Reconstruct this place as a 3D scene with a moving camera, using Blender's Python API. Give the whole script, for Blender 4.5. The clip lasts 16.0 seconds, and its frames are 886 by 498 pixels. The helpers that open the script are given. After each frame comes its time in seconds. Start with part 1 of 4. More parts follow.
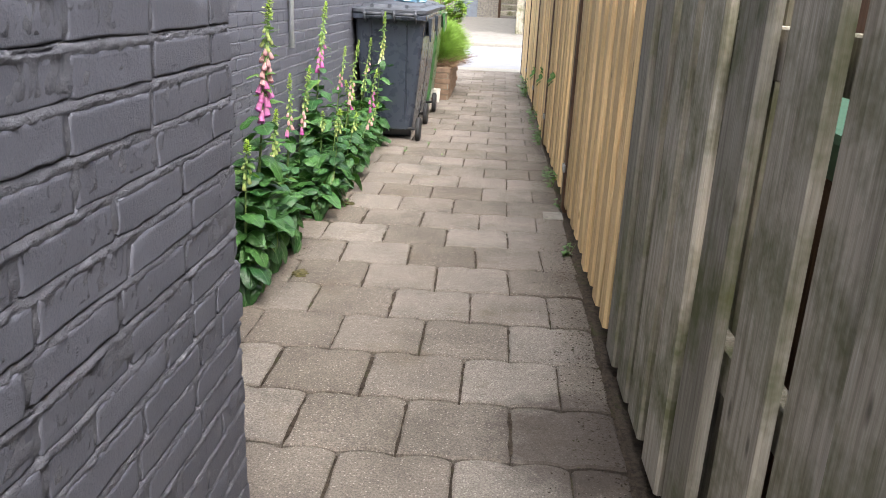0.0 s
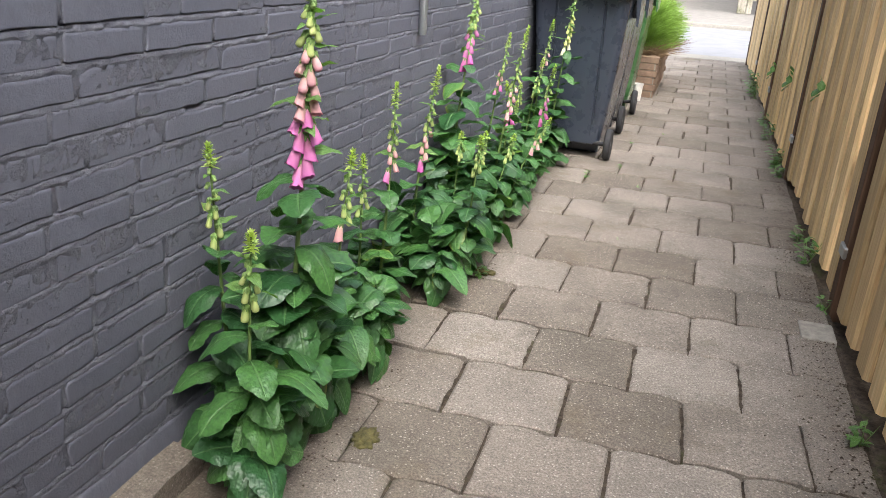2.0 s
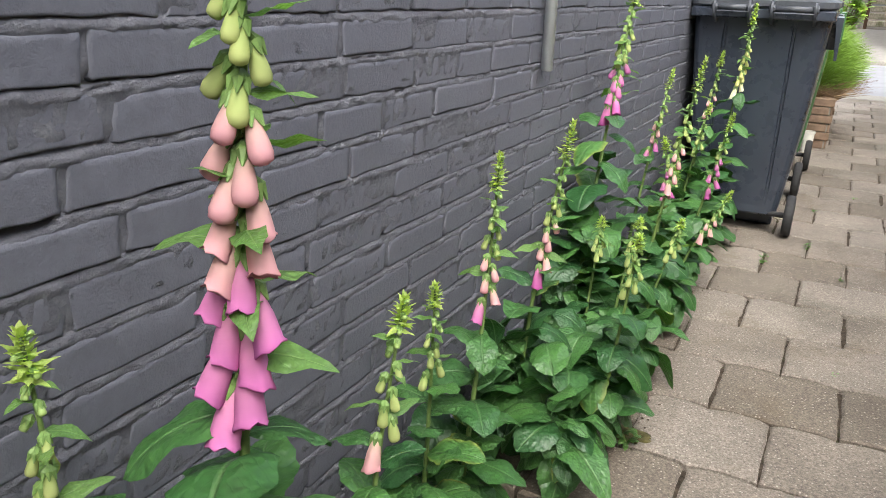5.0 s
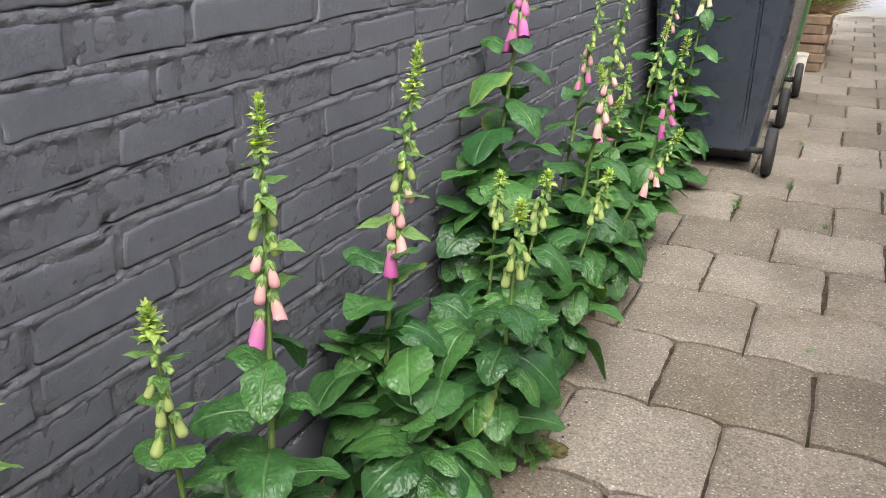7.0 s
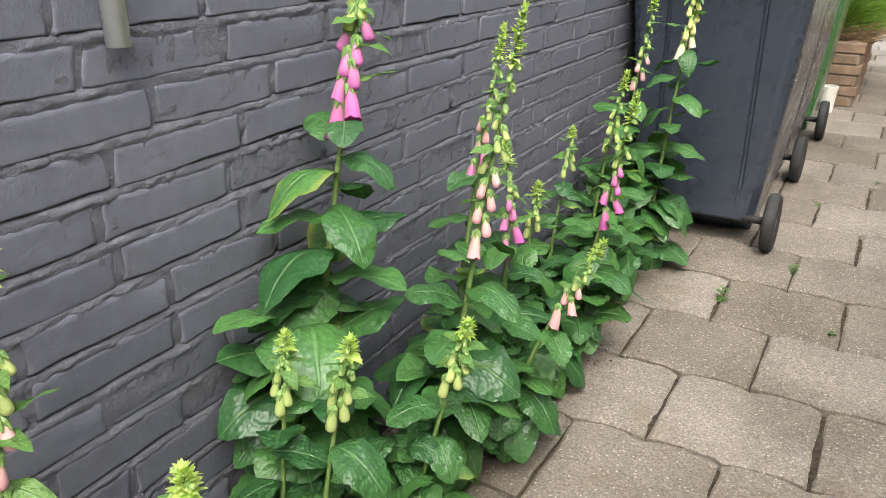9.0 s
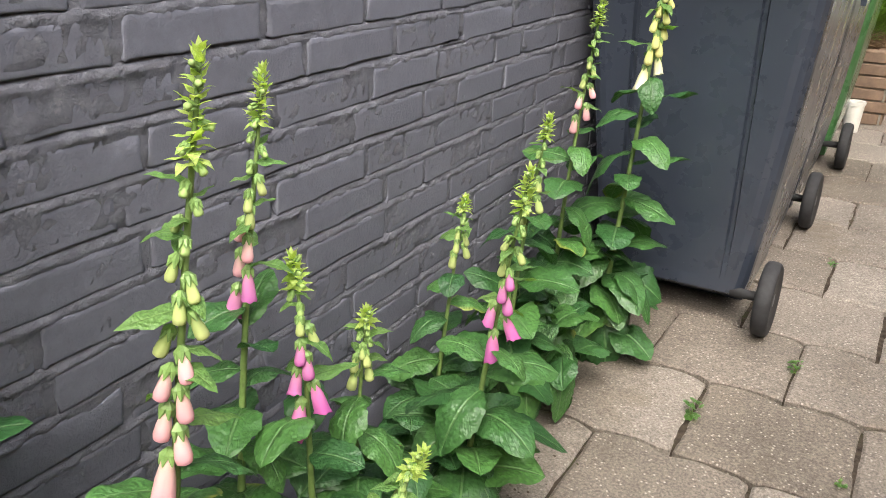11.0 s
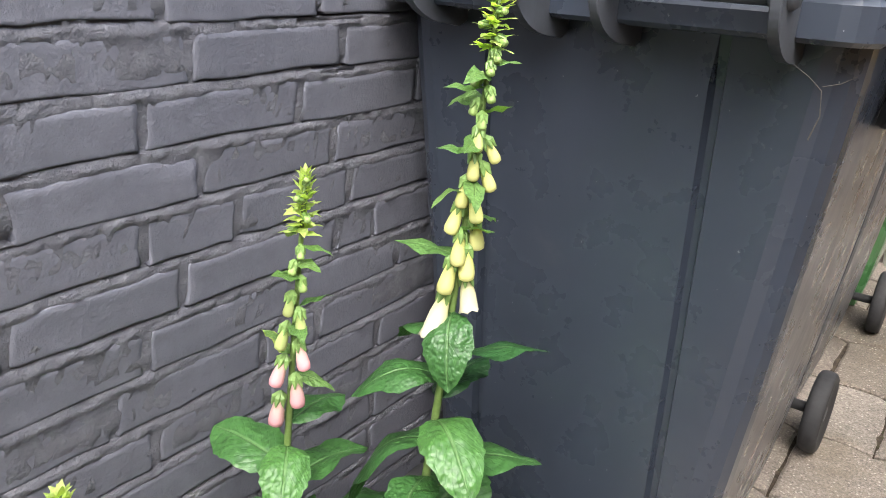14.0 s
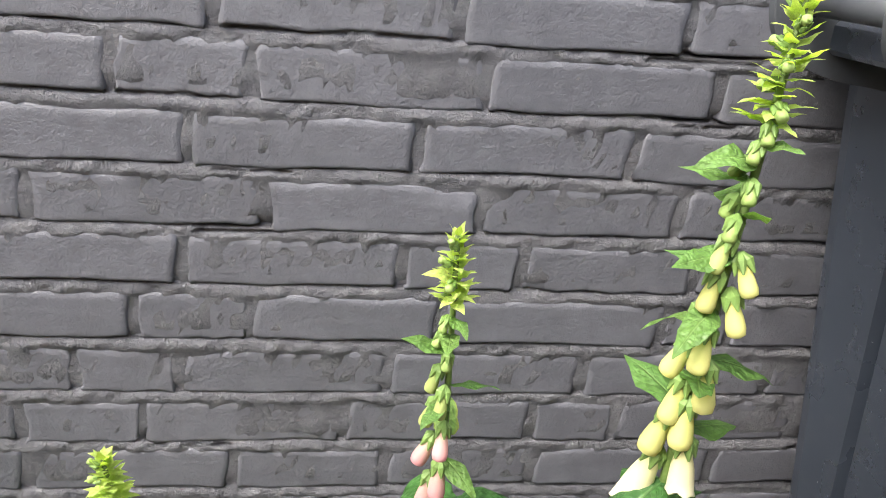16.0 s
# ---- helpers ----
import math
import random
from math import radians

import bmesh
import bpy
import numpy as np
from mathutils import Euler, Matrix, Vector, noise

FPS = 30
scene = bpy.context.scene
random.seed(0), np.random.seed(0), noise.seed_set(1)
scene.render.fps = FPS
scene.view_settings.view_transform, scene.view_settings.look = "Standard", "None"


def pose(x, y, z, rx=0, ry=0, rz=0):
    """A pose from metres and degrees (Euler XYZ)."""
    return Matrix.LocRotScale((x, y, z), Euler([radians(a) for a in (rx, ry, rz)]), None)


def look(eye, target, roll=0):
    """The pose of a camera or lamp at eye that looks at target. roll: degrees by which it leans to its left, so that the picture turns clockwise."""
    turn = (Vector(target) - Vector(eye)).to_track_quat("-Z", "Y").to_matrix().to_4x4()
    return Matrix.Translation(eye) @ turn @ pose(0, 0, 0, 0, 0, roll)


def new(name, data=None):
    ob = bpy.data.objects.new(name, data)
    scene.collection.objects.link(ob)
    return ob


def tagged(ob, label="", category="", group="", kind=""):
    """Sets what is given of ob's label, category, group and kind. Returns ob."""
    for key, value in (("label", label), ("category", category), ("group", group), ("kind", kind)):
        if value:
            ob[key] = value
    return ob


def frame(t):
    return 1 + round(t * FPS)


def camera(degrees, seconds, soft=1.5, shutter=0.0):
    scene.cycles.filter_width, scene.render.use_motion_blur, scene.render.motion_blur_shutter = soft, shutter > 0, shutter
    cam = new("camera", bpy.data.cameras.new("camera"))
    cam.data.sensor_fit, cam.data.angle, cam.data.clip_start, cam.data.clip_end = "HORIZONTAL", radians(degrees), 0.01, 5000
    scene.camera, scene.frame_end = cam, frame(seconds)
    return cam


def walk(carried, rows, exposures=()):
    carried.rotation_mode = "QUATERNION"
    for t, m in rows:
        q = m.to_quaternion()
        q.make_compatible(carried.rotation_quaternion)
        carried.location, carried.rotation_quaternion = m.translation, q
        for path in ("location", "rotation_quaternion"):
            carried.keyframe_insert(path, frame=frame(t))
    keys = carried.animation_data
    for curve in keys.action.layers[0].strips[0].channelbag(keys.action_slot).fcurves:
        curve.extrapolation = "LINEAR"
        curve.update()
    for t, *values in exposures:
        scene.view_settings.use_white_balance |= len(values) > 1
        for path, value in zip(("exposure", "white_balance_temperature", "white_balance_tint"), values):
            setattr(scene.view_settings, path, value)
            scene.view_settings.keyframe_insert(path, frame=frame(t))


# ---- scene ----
cam = camera(59.8, 16.0, soft=0.8)
PATH = [
    (0, (0.062, 0.313, 1.151), (-0.052, 2.205, 0.512), 2.6),
    (0.5, (0.056, 0.759, 1.112), (-0.142, 2.626, 0.424), 4.2),
    (1, (0.015, 1.194, 1.102), (-0.432, 3.004, 0.376), 3.5),
    (1.5, (-0.039, 1.563, 1.092), (-0.591, 3.337, 0.352), 3.5),
    (2, (-0.089, 1.843, 1.105), (-0.65, 3.621, 0.381), 3.4),
    (2.5, (-0.081, 1.996, 1.12), (-0.688, 3.785, 0.463), 3.9),
    (3, (-0.098, 2.095, 1.106), (-0.773, 3.866, 0.468), 4.4),
    (3.5, (-0.226, 2.289, 1.074), (-0.932, 4.044, 0.426), 4.3),
    (3.7, (-0.291, 2.385, 1.071), (-1.006, 4.132, 0.411), 4.2),
    (5.8, (-0.442, 2.935, 0.96), (-1.34, 4.606, 0.326), 1.1),
    (6, (-0.418, 2.989, 0.959), (-1.309, 4.663, 0.324), 0.8),
    (6.5, (-0.367, 3.111, 0.946), (-1.24, 4.777, 0.268), 0.2),
    (7, (-0.364, 3.26, 0.917), (-1.197, 4.899, 0.128), -0.2),
    (7.5, (-0.344, 3.409, 0.914), (-1.144, 5.061, 0.12), 0.1),
    (8, (-0.296, 3.575, 0.929), (-1.146, 5.202, 0.134), 0.1),
    (8.5, (-0.285, 3.716, 0.934), (-1.2, 5.312, 0.15), -0.3),
    (9, (-0.307, 3.916, 0.943), (-1.227, 5.513, 0.169), 0.1),
    (9.2, (-0.316, 3.99, 0.953), (-1.236, 5.593, 0.19), 0.1),
    (11.3, (-0.339, 4.672, 0.918), (-1.308, 6.221, 0.105), 0.4),
    (11.5, (-0.332, 4.744, 0.913), (-1.299, 6.286, 0.085), 0.4),
    (12, (-0.305, 4.92, 0.911), (-1.274, 6.456, 0.073), 0.7),
    (12.5, (-0.312, 5.065, 0.916), (-1.29, 6.594, 0.076), 1.7),
    (13, (-0.36, 5.226, 0.927), (-1.336, 6.761, 0.096), 3.0),
    (13.5, (-0.401, 5.372, 0.951), (-1.385, 6.929, 0.171), 3.4),
    (14, (-0.41, 5.524, 0.973), (-1.485, 7.051, 0.255), 3.3),
    (14.5, (-0.437, 5.623, 0.981), (-1.598, 7.102, 0.3), 3.0),
    (15, (-0.474, 5.704, 1.001), (-1.679, 7.157, 0.34), 3.7),
    (15.5, (-0.458, 5.788, 1.005), (-2.026, 6.835, 0.34), 4.9),
    (16, (-0.379, 5.889, 0.977), (-2.223, 6.125, 0.241), 4.3),
]
EXPOSURES = ((0.0, 2.27, 6500, 10), (2.5, 2.08, 6400, 10), (3.7, 2.02, 6400, 9), (5.8, 1.92, 6600, 7), (8.0, 1.92, 6600, 7), (9.2, 2.07, 6650, 6), (11.5, 2.07, 6750, 10), (12.5, 2.19, 6700, 10), (14.0, 2.27, 6500, 9.5), (14.8, 2.37, 6500, 9.5), (15.5, 2.46, 6700, 8.5), (16.0, 2.38, 7000, 7))
walk(cam, [(t, look(eye, target, roll)) for t, eye, target, roll in PATH], EXPOSURES)

# ---------------------------------------------------------------- light
world = bpy.data.worlds.new("overcast_sky")
scene.world = world
world.use_nodes = True
wn, wl = world.node_tree.nodes, world.node_tree.links
wn.clear()
sky = wn.new("ShaderNodeTexSky")
sky.sky_type, sky.sun_disc = "NISHITA", False
sky.sun_elevation, sky.sun_rotation = radians(55), radians(152)
sky.air_density, sky.dust_density, sky.ozone_density = 1.0, 4.0, 1.0
grey = wn.new("ShaderNodeHueSaturation")
grey.inputs["Saturation"].default_value = 0.55
back = wn.new("ShaderNodeBackground")
back.inputs["Strength"].default_value = 0.15
wout = wn.new("ShaderNodeOutputWorld")
wl.new(sky.outputs[0], grey.inputs["Color"])
wl.new(grey.outputs[0], back.inputs["Color"])
wl.new(back.outputs[0], wout.inputs["Surface"])
sun_data = bpy.data.lights.new("sun", "SUN")
sun_data.energy, sun_data.angle, sun_data.color = 0.95, radians(60), (1.0, 0.98, 0.95)
sun = new("sun", sun_data)
sun.matrix_world = look((0, 0, 0), (-math.sin(radians(152)) * 0.57, -math.cos(radians(152)) * 0.57, -0.82))


# ---------------------------------------------------------------- materials
class Mat:
    """A node material with a few short-hands."""

    def __init__(self, name, rough=0.7, metal=0.0, spec=0.5):
        self.m = bpy.data.materials.new(name)
        self.m.use_nodes = True
        self.t = self.m.node_tree
        self.b = self.t.nodes["Principled BSDF"]
        self.b.inputs["Roughness"].default_value = rough
        self.b.inputs["Metallic"].default_value = metal
        self.b.inputs["Specular IOR Level"].default_value = spec
        self.tc = self.n("ShaderNodeTexCoord")
        self.geo = self.n("ShaderNodeNewGeometry")
        self.info = self.n("ShaderNodeObjectInfo")
        self.pos = self.geo.outputs["Position"]

    def n(self, kind, **kw):
        node = self.t.nodes.new(kind)
        for k, v in kw.items():
            node.inputs[k].default_value = v
        return node

    def to(self, a, b):
        self.t.links.new(a, b)

    def scaled(self, vec, s):
        mp = self.n("ShaderNodeMapping")
        mp.inputs["Scale"].default_value = s
        self.to(vec, mp.inputs["Vector"])
        return mp.outputs[0]

    def noise(self, scale, detail=4.0, rough=0.6, vec=None):
        nd = self.n("ShaderNodeTexNoise", Scale=scale, Detail=detail, Roughness=rough)
        self.to(vec or self.pos, nd.inputs["Vector"])
        return nd.outputs["Fac"]

    def ramp(self, fac, *stops):
        r = self.n("ShaderNodeValToRGB")
        el = r.color_ramp.elements
        while len(el) < len(stops):
            el.new(0.5)
        for e, (p, c) in zip(el, stops):
            e.position, e.color = p, (*c, 1) if len(c) == 3 else c
        self.to(fac, r.inputs[0])
        return r.outputs[0]

    def mix(self, fac, a, b, mode="MIX"):
        m = self.t.nodes.new("ShaderNodeMix")
        m.data_type, m.blend_type = "RGBA", mode
        for sock, v in ((m.inputs[0], fac), (m.inputs[6], a), (m.inputs[7], b)):
            if hasattr(v, "links") or hasattr(v, "is_linked"):
                self.to(v, sock)
            elif isinstance(v, (int, float)):
                sock.default_value = v
            else:
                sock.default_value = (*v, 1)
        return m.outputs[2]

    def math(self, op, a, b=0.0):
        m = self.t.nodes.new("ShaderNodeMath")
        m.operation = op
        for sock, v in ((m.inputs[0], a), (m.inputs[1], b)):
            if isinstance(v, (int, float)):
                sock.default_value = v
            else:
                self.to(v, sock)
        return m.outputs[0]

    def color(self, sock):
        self.to(sock, self.b.inputs["Base Color"])
        return self

    def bump(self, *heights):
        last = None
        for h, strength, dist in heights:
            b = self.n("ShaderNodeBump", Strength=strength, Distance=dist)
            self.to(h, b.inputs["Height"])
            if last:
                self.to(last, b.inputs["Normal"])
            last = b.outputs[0]
        self.to(last, self.b.inputs["Normal"])
        return self


G = lambda v: (v, v, v)


def painted_brick(name, a, b, c):
    m = Mat(name, 0.62, spec=0.4)
    big = m.noise(3.0, 3)
    fine = m.noise(260.0, 3)
    mid = m.noise(45.0, 5, 0.65)
    col = m.mix(0.3, m.ramp(big, (0.3, a), (0.7, b)), m.ramp(mid, (0.35, tuple(x * 0.7 for x in a)), (0.65, tuple(x * 1.3 for x in b))))
    chips = m.ramp(m.noise(95.0, 5, 0.7), (0.72, G(0)), (0.78, G(1)))
    col = m.mix(m.math("MULTIPLY", chips, 0.35), col, c)
    lime = m.ramp(m.noise(17.0, 8, 0.8), (0.70, G(0)), (0.80, G(1)))
    col = m.mix(m.math("MULTIPLY", lime, 0.16), col, c)
    col = m.mix(m.math("MULTIPLY", m.info.outputs["Random"], 0.25), col, (0.075, 0.078, 0.096))
    m.color(col).bump((m.noise(14.0, 3), 0.1, 0.01), (mid, 0.18, 0.003), (m.noise(130.0, 4, 0.7), 0.5, 0.0024), (fine, 0.4, 0.0012))
    m.to(m.ramp(mid, (0.3, G(0.5)), (0.7, G(0.72))), m.b.inputs["Roughness"])
    return m.m


BRICK = painted_brick("anthracite_painted_brick", (0.09, 0.093, 0.116), (0.117, 0.12, 0.145), (0.33, 0.33, 0.36))


def make_mortar():
    m = Mat("anthracite_painted_mortar", 0.75, spec=0.3)
    col = m.ramp(m.noise(30.0, 6, 0.7), (0.3, (0.1, 0.102, 0.123)), (0.6, (0.145, 0.147, 0.17)), (0.78, (0.27, 0.27, 0.29)))
    m.color(col).bump((m.noise(75.0, 6, 0.75), 0.75, 0.008), (m.noise(170.0, 5, 0.75), 0.8, 0.005), (m.noise(300.0, 3), 0.4, 0.002))
    return m.m


MORTAR = make_mortar()


def make_tile():
    m = Mat("weathered_concrete_tile", 0.88, spec=0.25)
    r = m.info.outputs["Random"]
    base = m.ramp(r, (0.0, (0.152, 0.129, 0.105)), (0.5, (0.2, 0.173, 0.146)), (1.0, (0.24, 0.211, 0.181)))
    blot = m.ramp(m.noise(4.0, 5, 0.6), (0.33, G(0.8)), (0.62, G(1.04)))
    col = m.mix(1.0, base, blot, "MULTIPLY")
    damp = m.ramp(m.noise(1.7, 4, 0.6), (0.52, G(0)), (0.66, G(0.6)))
    col = m.mix(damp, col, (0.105, 0.092, 0.074))
    col = m.mix(0.6, col, m.ramp(m.noise(38.0, 6, 0.75), (0.3, G(0.72)), (0.5, G(1.0)), (0.7, G(1.25))), "MULTIPLY")
    grit = m.ramp(m.noise(170.0, 4, 0.8), (0.3, G(0.4)), (0.5, G(1.0)), (0.7, G(1.75)))
    col = m.mix(0.9, col, grit, "MULTIPLY")
    stone = m.n("ShaderNodeTexVoronoi", Scale=105.0)
    m.to(m.pos, stone.inputs["Vector"])
    pale = m.math("MULTIPLY", m.ramp(stone.outputs["Distance"], (0.12, G(0.75)), (0.3, G(0.0))), m.ramp(stone.outputs["Color"], (0.45, G(0)), (0.6, G(1))))
    col = m.mix(pale, col, (0.47, 0.43, 0.37))
    moss = m.ramp(m.noise(2.6, 5, 0.7), (0.57, G(0)), (0.72, G(0.55)))
    col = m.mix(moss, col, (0.12, 0.092, 0.055))
    # Crumbled, dirty stretches beside the fence and the bed.
    sep = m.n("ShaderNodeSeparateXYZ")
    m.to(m.pos, sep.inputs[0])
    away = m.math("ABSOLUTE", m.math("ADD", sep.outputs[0], 0.19))
    edge = m.ramp(m.math("ADD", away, m.math("MULTIPLY", m.noise(8.0, 6, 0.75), 0.42)), (0.69, G(0)), (0.82, G(0.75)))
    col = m.mix(m.math("MULTIPLY", edge, m.noise(60.0, 4, 0.7)), col, (0.07, 0.054, 0.036))
    spot = m.n("ShaderNodeVectorMath")
    spot.operation = "DISTANCE"
    spot.inputs[1].default_value = (0.37, 2.15, 0.0)
    m.to(m.pos, spot.inputs[0])
    wet = m.ramp(m.math("ADD", spot.outputs["Value"], m.math("MULTIPLY", m.noise(9.0, 5, 0.7), 0.3)), (0.33, G(0.7)), (0.46, G(0)))
    col = m.mix(wet, col, (0.045, 0.035, 0.03))
    m.color(col).bump((m.noise(170.0, 4, 0.8), 0.6, 0.003), (m.noise(300.0, 4, 0.7), 0.4, 0.003), (m.noise(28.0, 4), 0.3, 0.006))
    return m.m


TILE = make_tile()


def make_soil():
    m = Mat("dark_soil_and_moss", 0.95, spec=0.15)
    col = m.ramp(m.noise(55.0, 6, 0.7), (0.3, (0.025, 0.02, 0.015)), (0.6, (0.09, 0.07, 0.052)), (0.75, (0.12, 0.1, 0.075)))
    moss = m.ramp(m.noise(7.0, 5, 0.7), (0.55, G(0)), (0.68, G(0.7)))
    col = m.mix(moss, col, (0.06, 0.075, 0.022))
    m.color(col).bump((m.noise(90.0, 6, 0.75), 1.0, 0.012))
    return m.m


SOIL = make_soil()


def wood(name, a, b, c, green=0.0, rough=0.7):
    """Sawn upright boards: grain along z, a tone of its own for each board."""
    m = Mat(name, rough, spec=0.3)
    v = m.tc.outputs["Object"]
    r = m.info.outputs["Random"]
    comb = m.n("ShaderNodeCombineXYZ")
    m.to(m.math("MULTIPLY", r, 37.0), comb.inputs[1])
    m.to(m.math("MULTIPLY", r, 11.0), comb.inputs[2])
    add = m.t.nodes.new("ShaderNodeVectorMath")
    m.to(v, add.inputs[0])
    m.to(comb.outputs[0], add.inputs[1])
    g = m.noise(1.0, 6, 0.65, m.scaled(add.outputs[0], (60, 60, 2.2)))
    fine = m.noise(1.0, 4, 0.7, m.scaled(add.outputs[0], (320, 320, 9)))
    col = m.ramp(g, (0.28, a), (0.5, b), (0.72, c))
    tone = m.ramp(r, (0.0, G(0.66)), (1.0, G(1.2)))
    col = m.mix(1.0, col, tone, "MULTIPLY")
    col = m.mix(0.6, col, m.ramp(fine, (0.3, G(0.62)), (0.6, G(1.1))), "MULTIPLY")
    knot = m.n("ShaderNodeTexVoronoi", Scale=1.0)
    m.to(m.scaled(add.outputs[0], (10, 10, 3.2)), knot.inputs["Vector"])
    col = m.mix(m.ramp(knot.outputs["Distance"], (0.03, G(0.75)), (0.10, G(0.0))), col, tuple(x * 0.35 for x in a))
    if green:
        alg = m.ramp(m.noise(3.4, 5, 0.7, add.outputs[0]), (0.46, G(0)), (0.66, G(green)))
        col = m.mix(alg, col, (0.085, 0.095, 0.03))
    m.color(col).bump((g, 0.35, 0.004), (fine, 0.3, 0.0015))
    return m.m


NEW_WOOD = wood("pale_impregnated_timber", (0.46, 0.31, 0.145), (0.63, 0.45, 0.235), (0.71, 0.55, 0.315))
OLD_WOOD = wood("grey_weathered_timber", (0.2, 0.178, 0.138), (0.37, 0.335, 0.272), (0.5, 0.465, 0.39), green=0.85, rough=0.85)
DARK_WOOD = wood("brown_stained_timber", (0.05, 0.025, 0.014), (0.085, 0.045, 0.026), (0.12, 0.07, 0.04))


def plain(name, col, rough=0.6, metal=0.0, var=0.15, scale=20.0, bump=0.1, spec=0.5):
    m = Mat(name, rough, metal, spec)
    f = m.noise(scale, 5, 0.65)
    m.color(m.ramp(f, (0.3, tuple(x * (1 - var) for x in col)), (0.7, tuple(min(1, x * (1 + var)) for x in col))))
    m.bump((m.noise(scale * 9, 4), bump, 0.002))
    return m.m


def plastic(name, col, dirt):
    """Moulded bin plastic: glossy, with dust, specks and scuffs."""
    m = Mat(name, 0.2, spec=0.5)
    col = m.ramp(m.noise(2.5, 3), (0.3, tuple(x * 0.9 for x in col)), (0.7, tuple(x * 1.12 for x in col)))
    specks = m.ramp(m.noise(150.0, 2, 0.5), (0.765, G(0)), (0.785, G(0.5)))
    col = m.mix(specks, col, dirt)
    dust = m.ramp(m.noise(9.0, 6, 0.7), (0.6, G(0)), (0.85, G(0.05)))
    col = m.mix(dust, col, dirt)
    m.color(col).bump((m.noise(420.0, 2), 0.05, 0.0005), (m.noise(6.0, 2), 0.03, 0.01))
    m.to(m.ramp(m.noise(14.0, 5), (0.35, G(0.24)), (0.7, G(0.36))), m.b.inputs["Roughness"])
    m.b.inputs["Coat Weight"].default_value = 0.5
    m.b.inputs["Coat Roughness"].default_value = 0.24
    m.b.inputs["Coat IOR"].default_value = 1.6
    return m.m


BIN_GREY = plastic("charcoal_moulded_plastic", (0.028, 0.035, 0.05), (0.45, 0.45, 0.43))
BIN_TRIM = plain("matt_charcoal_plastic", (0.05, 0.055, 0.066), 0.5, var=0.4, scale=14, bump=0.05)
BIN_GREEN = plastic("green_moulded_plastic", (0.05, 0.14, 0.05), (0.4, 0.4, 0.35))
RUBBER = plain("black_rubber", (0.022, 0.022, 0.024), 0.75, var=0.3, scale=60)
STEEL = plain("galvanised_steel", (0.38, 0.38, 0.38), 0.45, 0.85, scale=40)
PIPE = plain("pale_grey_plastic", (0.78, 0.8, 0.84), 0.35, var=0.05)
WHITE = plain("white_plastic", (0.7, 0.69, 0.64), 0.5)
KERB = plain("pale_concrete", (0.23, 0.212, 0.18), 0.9, var=0.3, scale=35, bump=0.6)
ROAD = plain("light_grey_concrete_road", (0.2, 0.2, 0.21), 0.9, var=0.12, scale=3, bump=0.3)
PAVE = plain("pavement_concrete", (0.2, 0.185, 0.165), 0.9, var=0.2, scale=6, bump=0.3)


# ---------------------------------------------------------------- building tools
def part(name, bm, material, parent=None, label="", smooth=False):
    """Links a bmesh as one mesh object, under a thing or a part."""
    me = bpy.data.meshes.new(name)
    bm.to_mesh(me)
    bm.free()
    if smooth:
        for p in me.polygons:
            p.use_smooth = True
    if material:
        me.materials.append(material)
    ob = new(name, me)
    if parent:
        ob.parent = parent
    return tagged(ob, label)


def thing(name, label, category, m=None, group="", kind=""):
    ob = new(name)
    if m is not None:
        ob.matrix_basis = m
    return tagged(ob, label, category, group, kind)


def structure(ob, label, category):
    return tagged(ob, label, category, kind="structure")


def box(x0, x1, y0, y1, z0, z1, bevel=0.0, segments=1, bm=None):
    bm = bm or bmesh.new()
    v = [bm.verts.new((x, y, z)) for x in (x0, x1) for y in (y0, y1) for z in (z0, z1)]
    faces = [bm.faces.new([v[i] for i in f]) for f in ((0, 1, 3, 2), (4, 6, 7, 5), (0, 4, 5, 1), (2, 3, 7, 6), (0, 2, 6, 4), (1, 5, 7, 3))]
    if bevel:
        edges = list({e for f in faces for e in f.edges})
        bmesh.ops.bevel(bm, geom=edges, offset=bevel, segments=segments, affect="EDGES", profile=0.6)
    return bm


def loft(rings, closed=True, caps=True, bm=None):
    """Skins a list of rings, each a list of points."""
    bm = bm or bmesh.new()
    vs = [[bm.verts.new(p) for p in r] for r in rings]
    n = len(vs[0])
    for a, b in zip(vs, vs[1:]):
        for i in range(n if closed else n - 1):
            j = (i + 1) % n
            bm.faces.new((a[i], a[j], b[j], b[i]))
    if caps and closed:
        bm.faces.new(list(reversed(vs[0])))
        bm.faces.new(vs[-1])
    return bm


def tube(points, radii, n=8, bm=None):
    """A round tube along points; radii one number or one for each point."""
    pts = [Vector(p) for p in points]
    if not isinstance(radii, (list, tuple)):
        radii = [radii] * len(pts)
    rings, side = [], None
    for i, p in enumerate(pts):
        d = (pts[min(i + 1, len(pts) - 1)] - pts[max(i - 1, 0)]).normalized()
        if side is None:
            side = d.orthogonal().normalized()
        side = (side - d * side.dot(d)).normalized()
        up = d.cross(side)
        rings.append([p + (side * math.cos(2 * math.pi * k / n) + up * math.sin(2 * math.pi * k / n)) * radii[i] for k in range(n)])
    return loft(rings, bm=bm)


def lathe(profile, n=24, axis="Z", centre=(0, 0, 0), bm=None):
    """Turns (radius, height) pairs round an axis."""
    c = Vector(centre)
    rings = []
    for r, h in profile:
        ring = []
        for k in range(n):
            a, b = r * math.cos(2 * math.pi * k / n), r * math.sin(2 * math.pi * k / n)
            ring.append(c + Vector({"Z": (a, b, h), "X": (h, a, b), "Y": (b, h, a)}[axis]))
        rings.append(ring)
    return loft(rings, bm=bm)


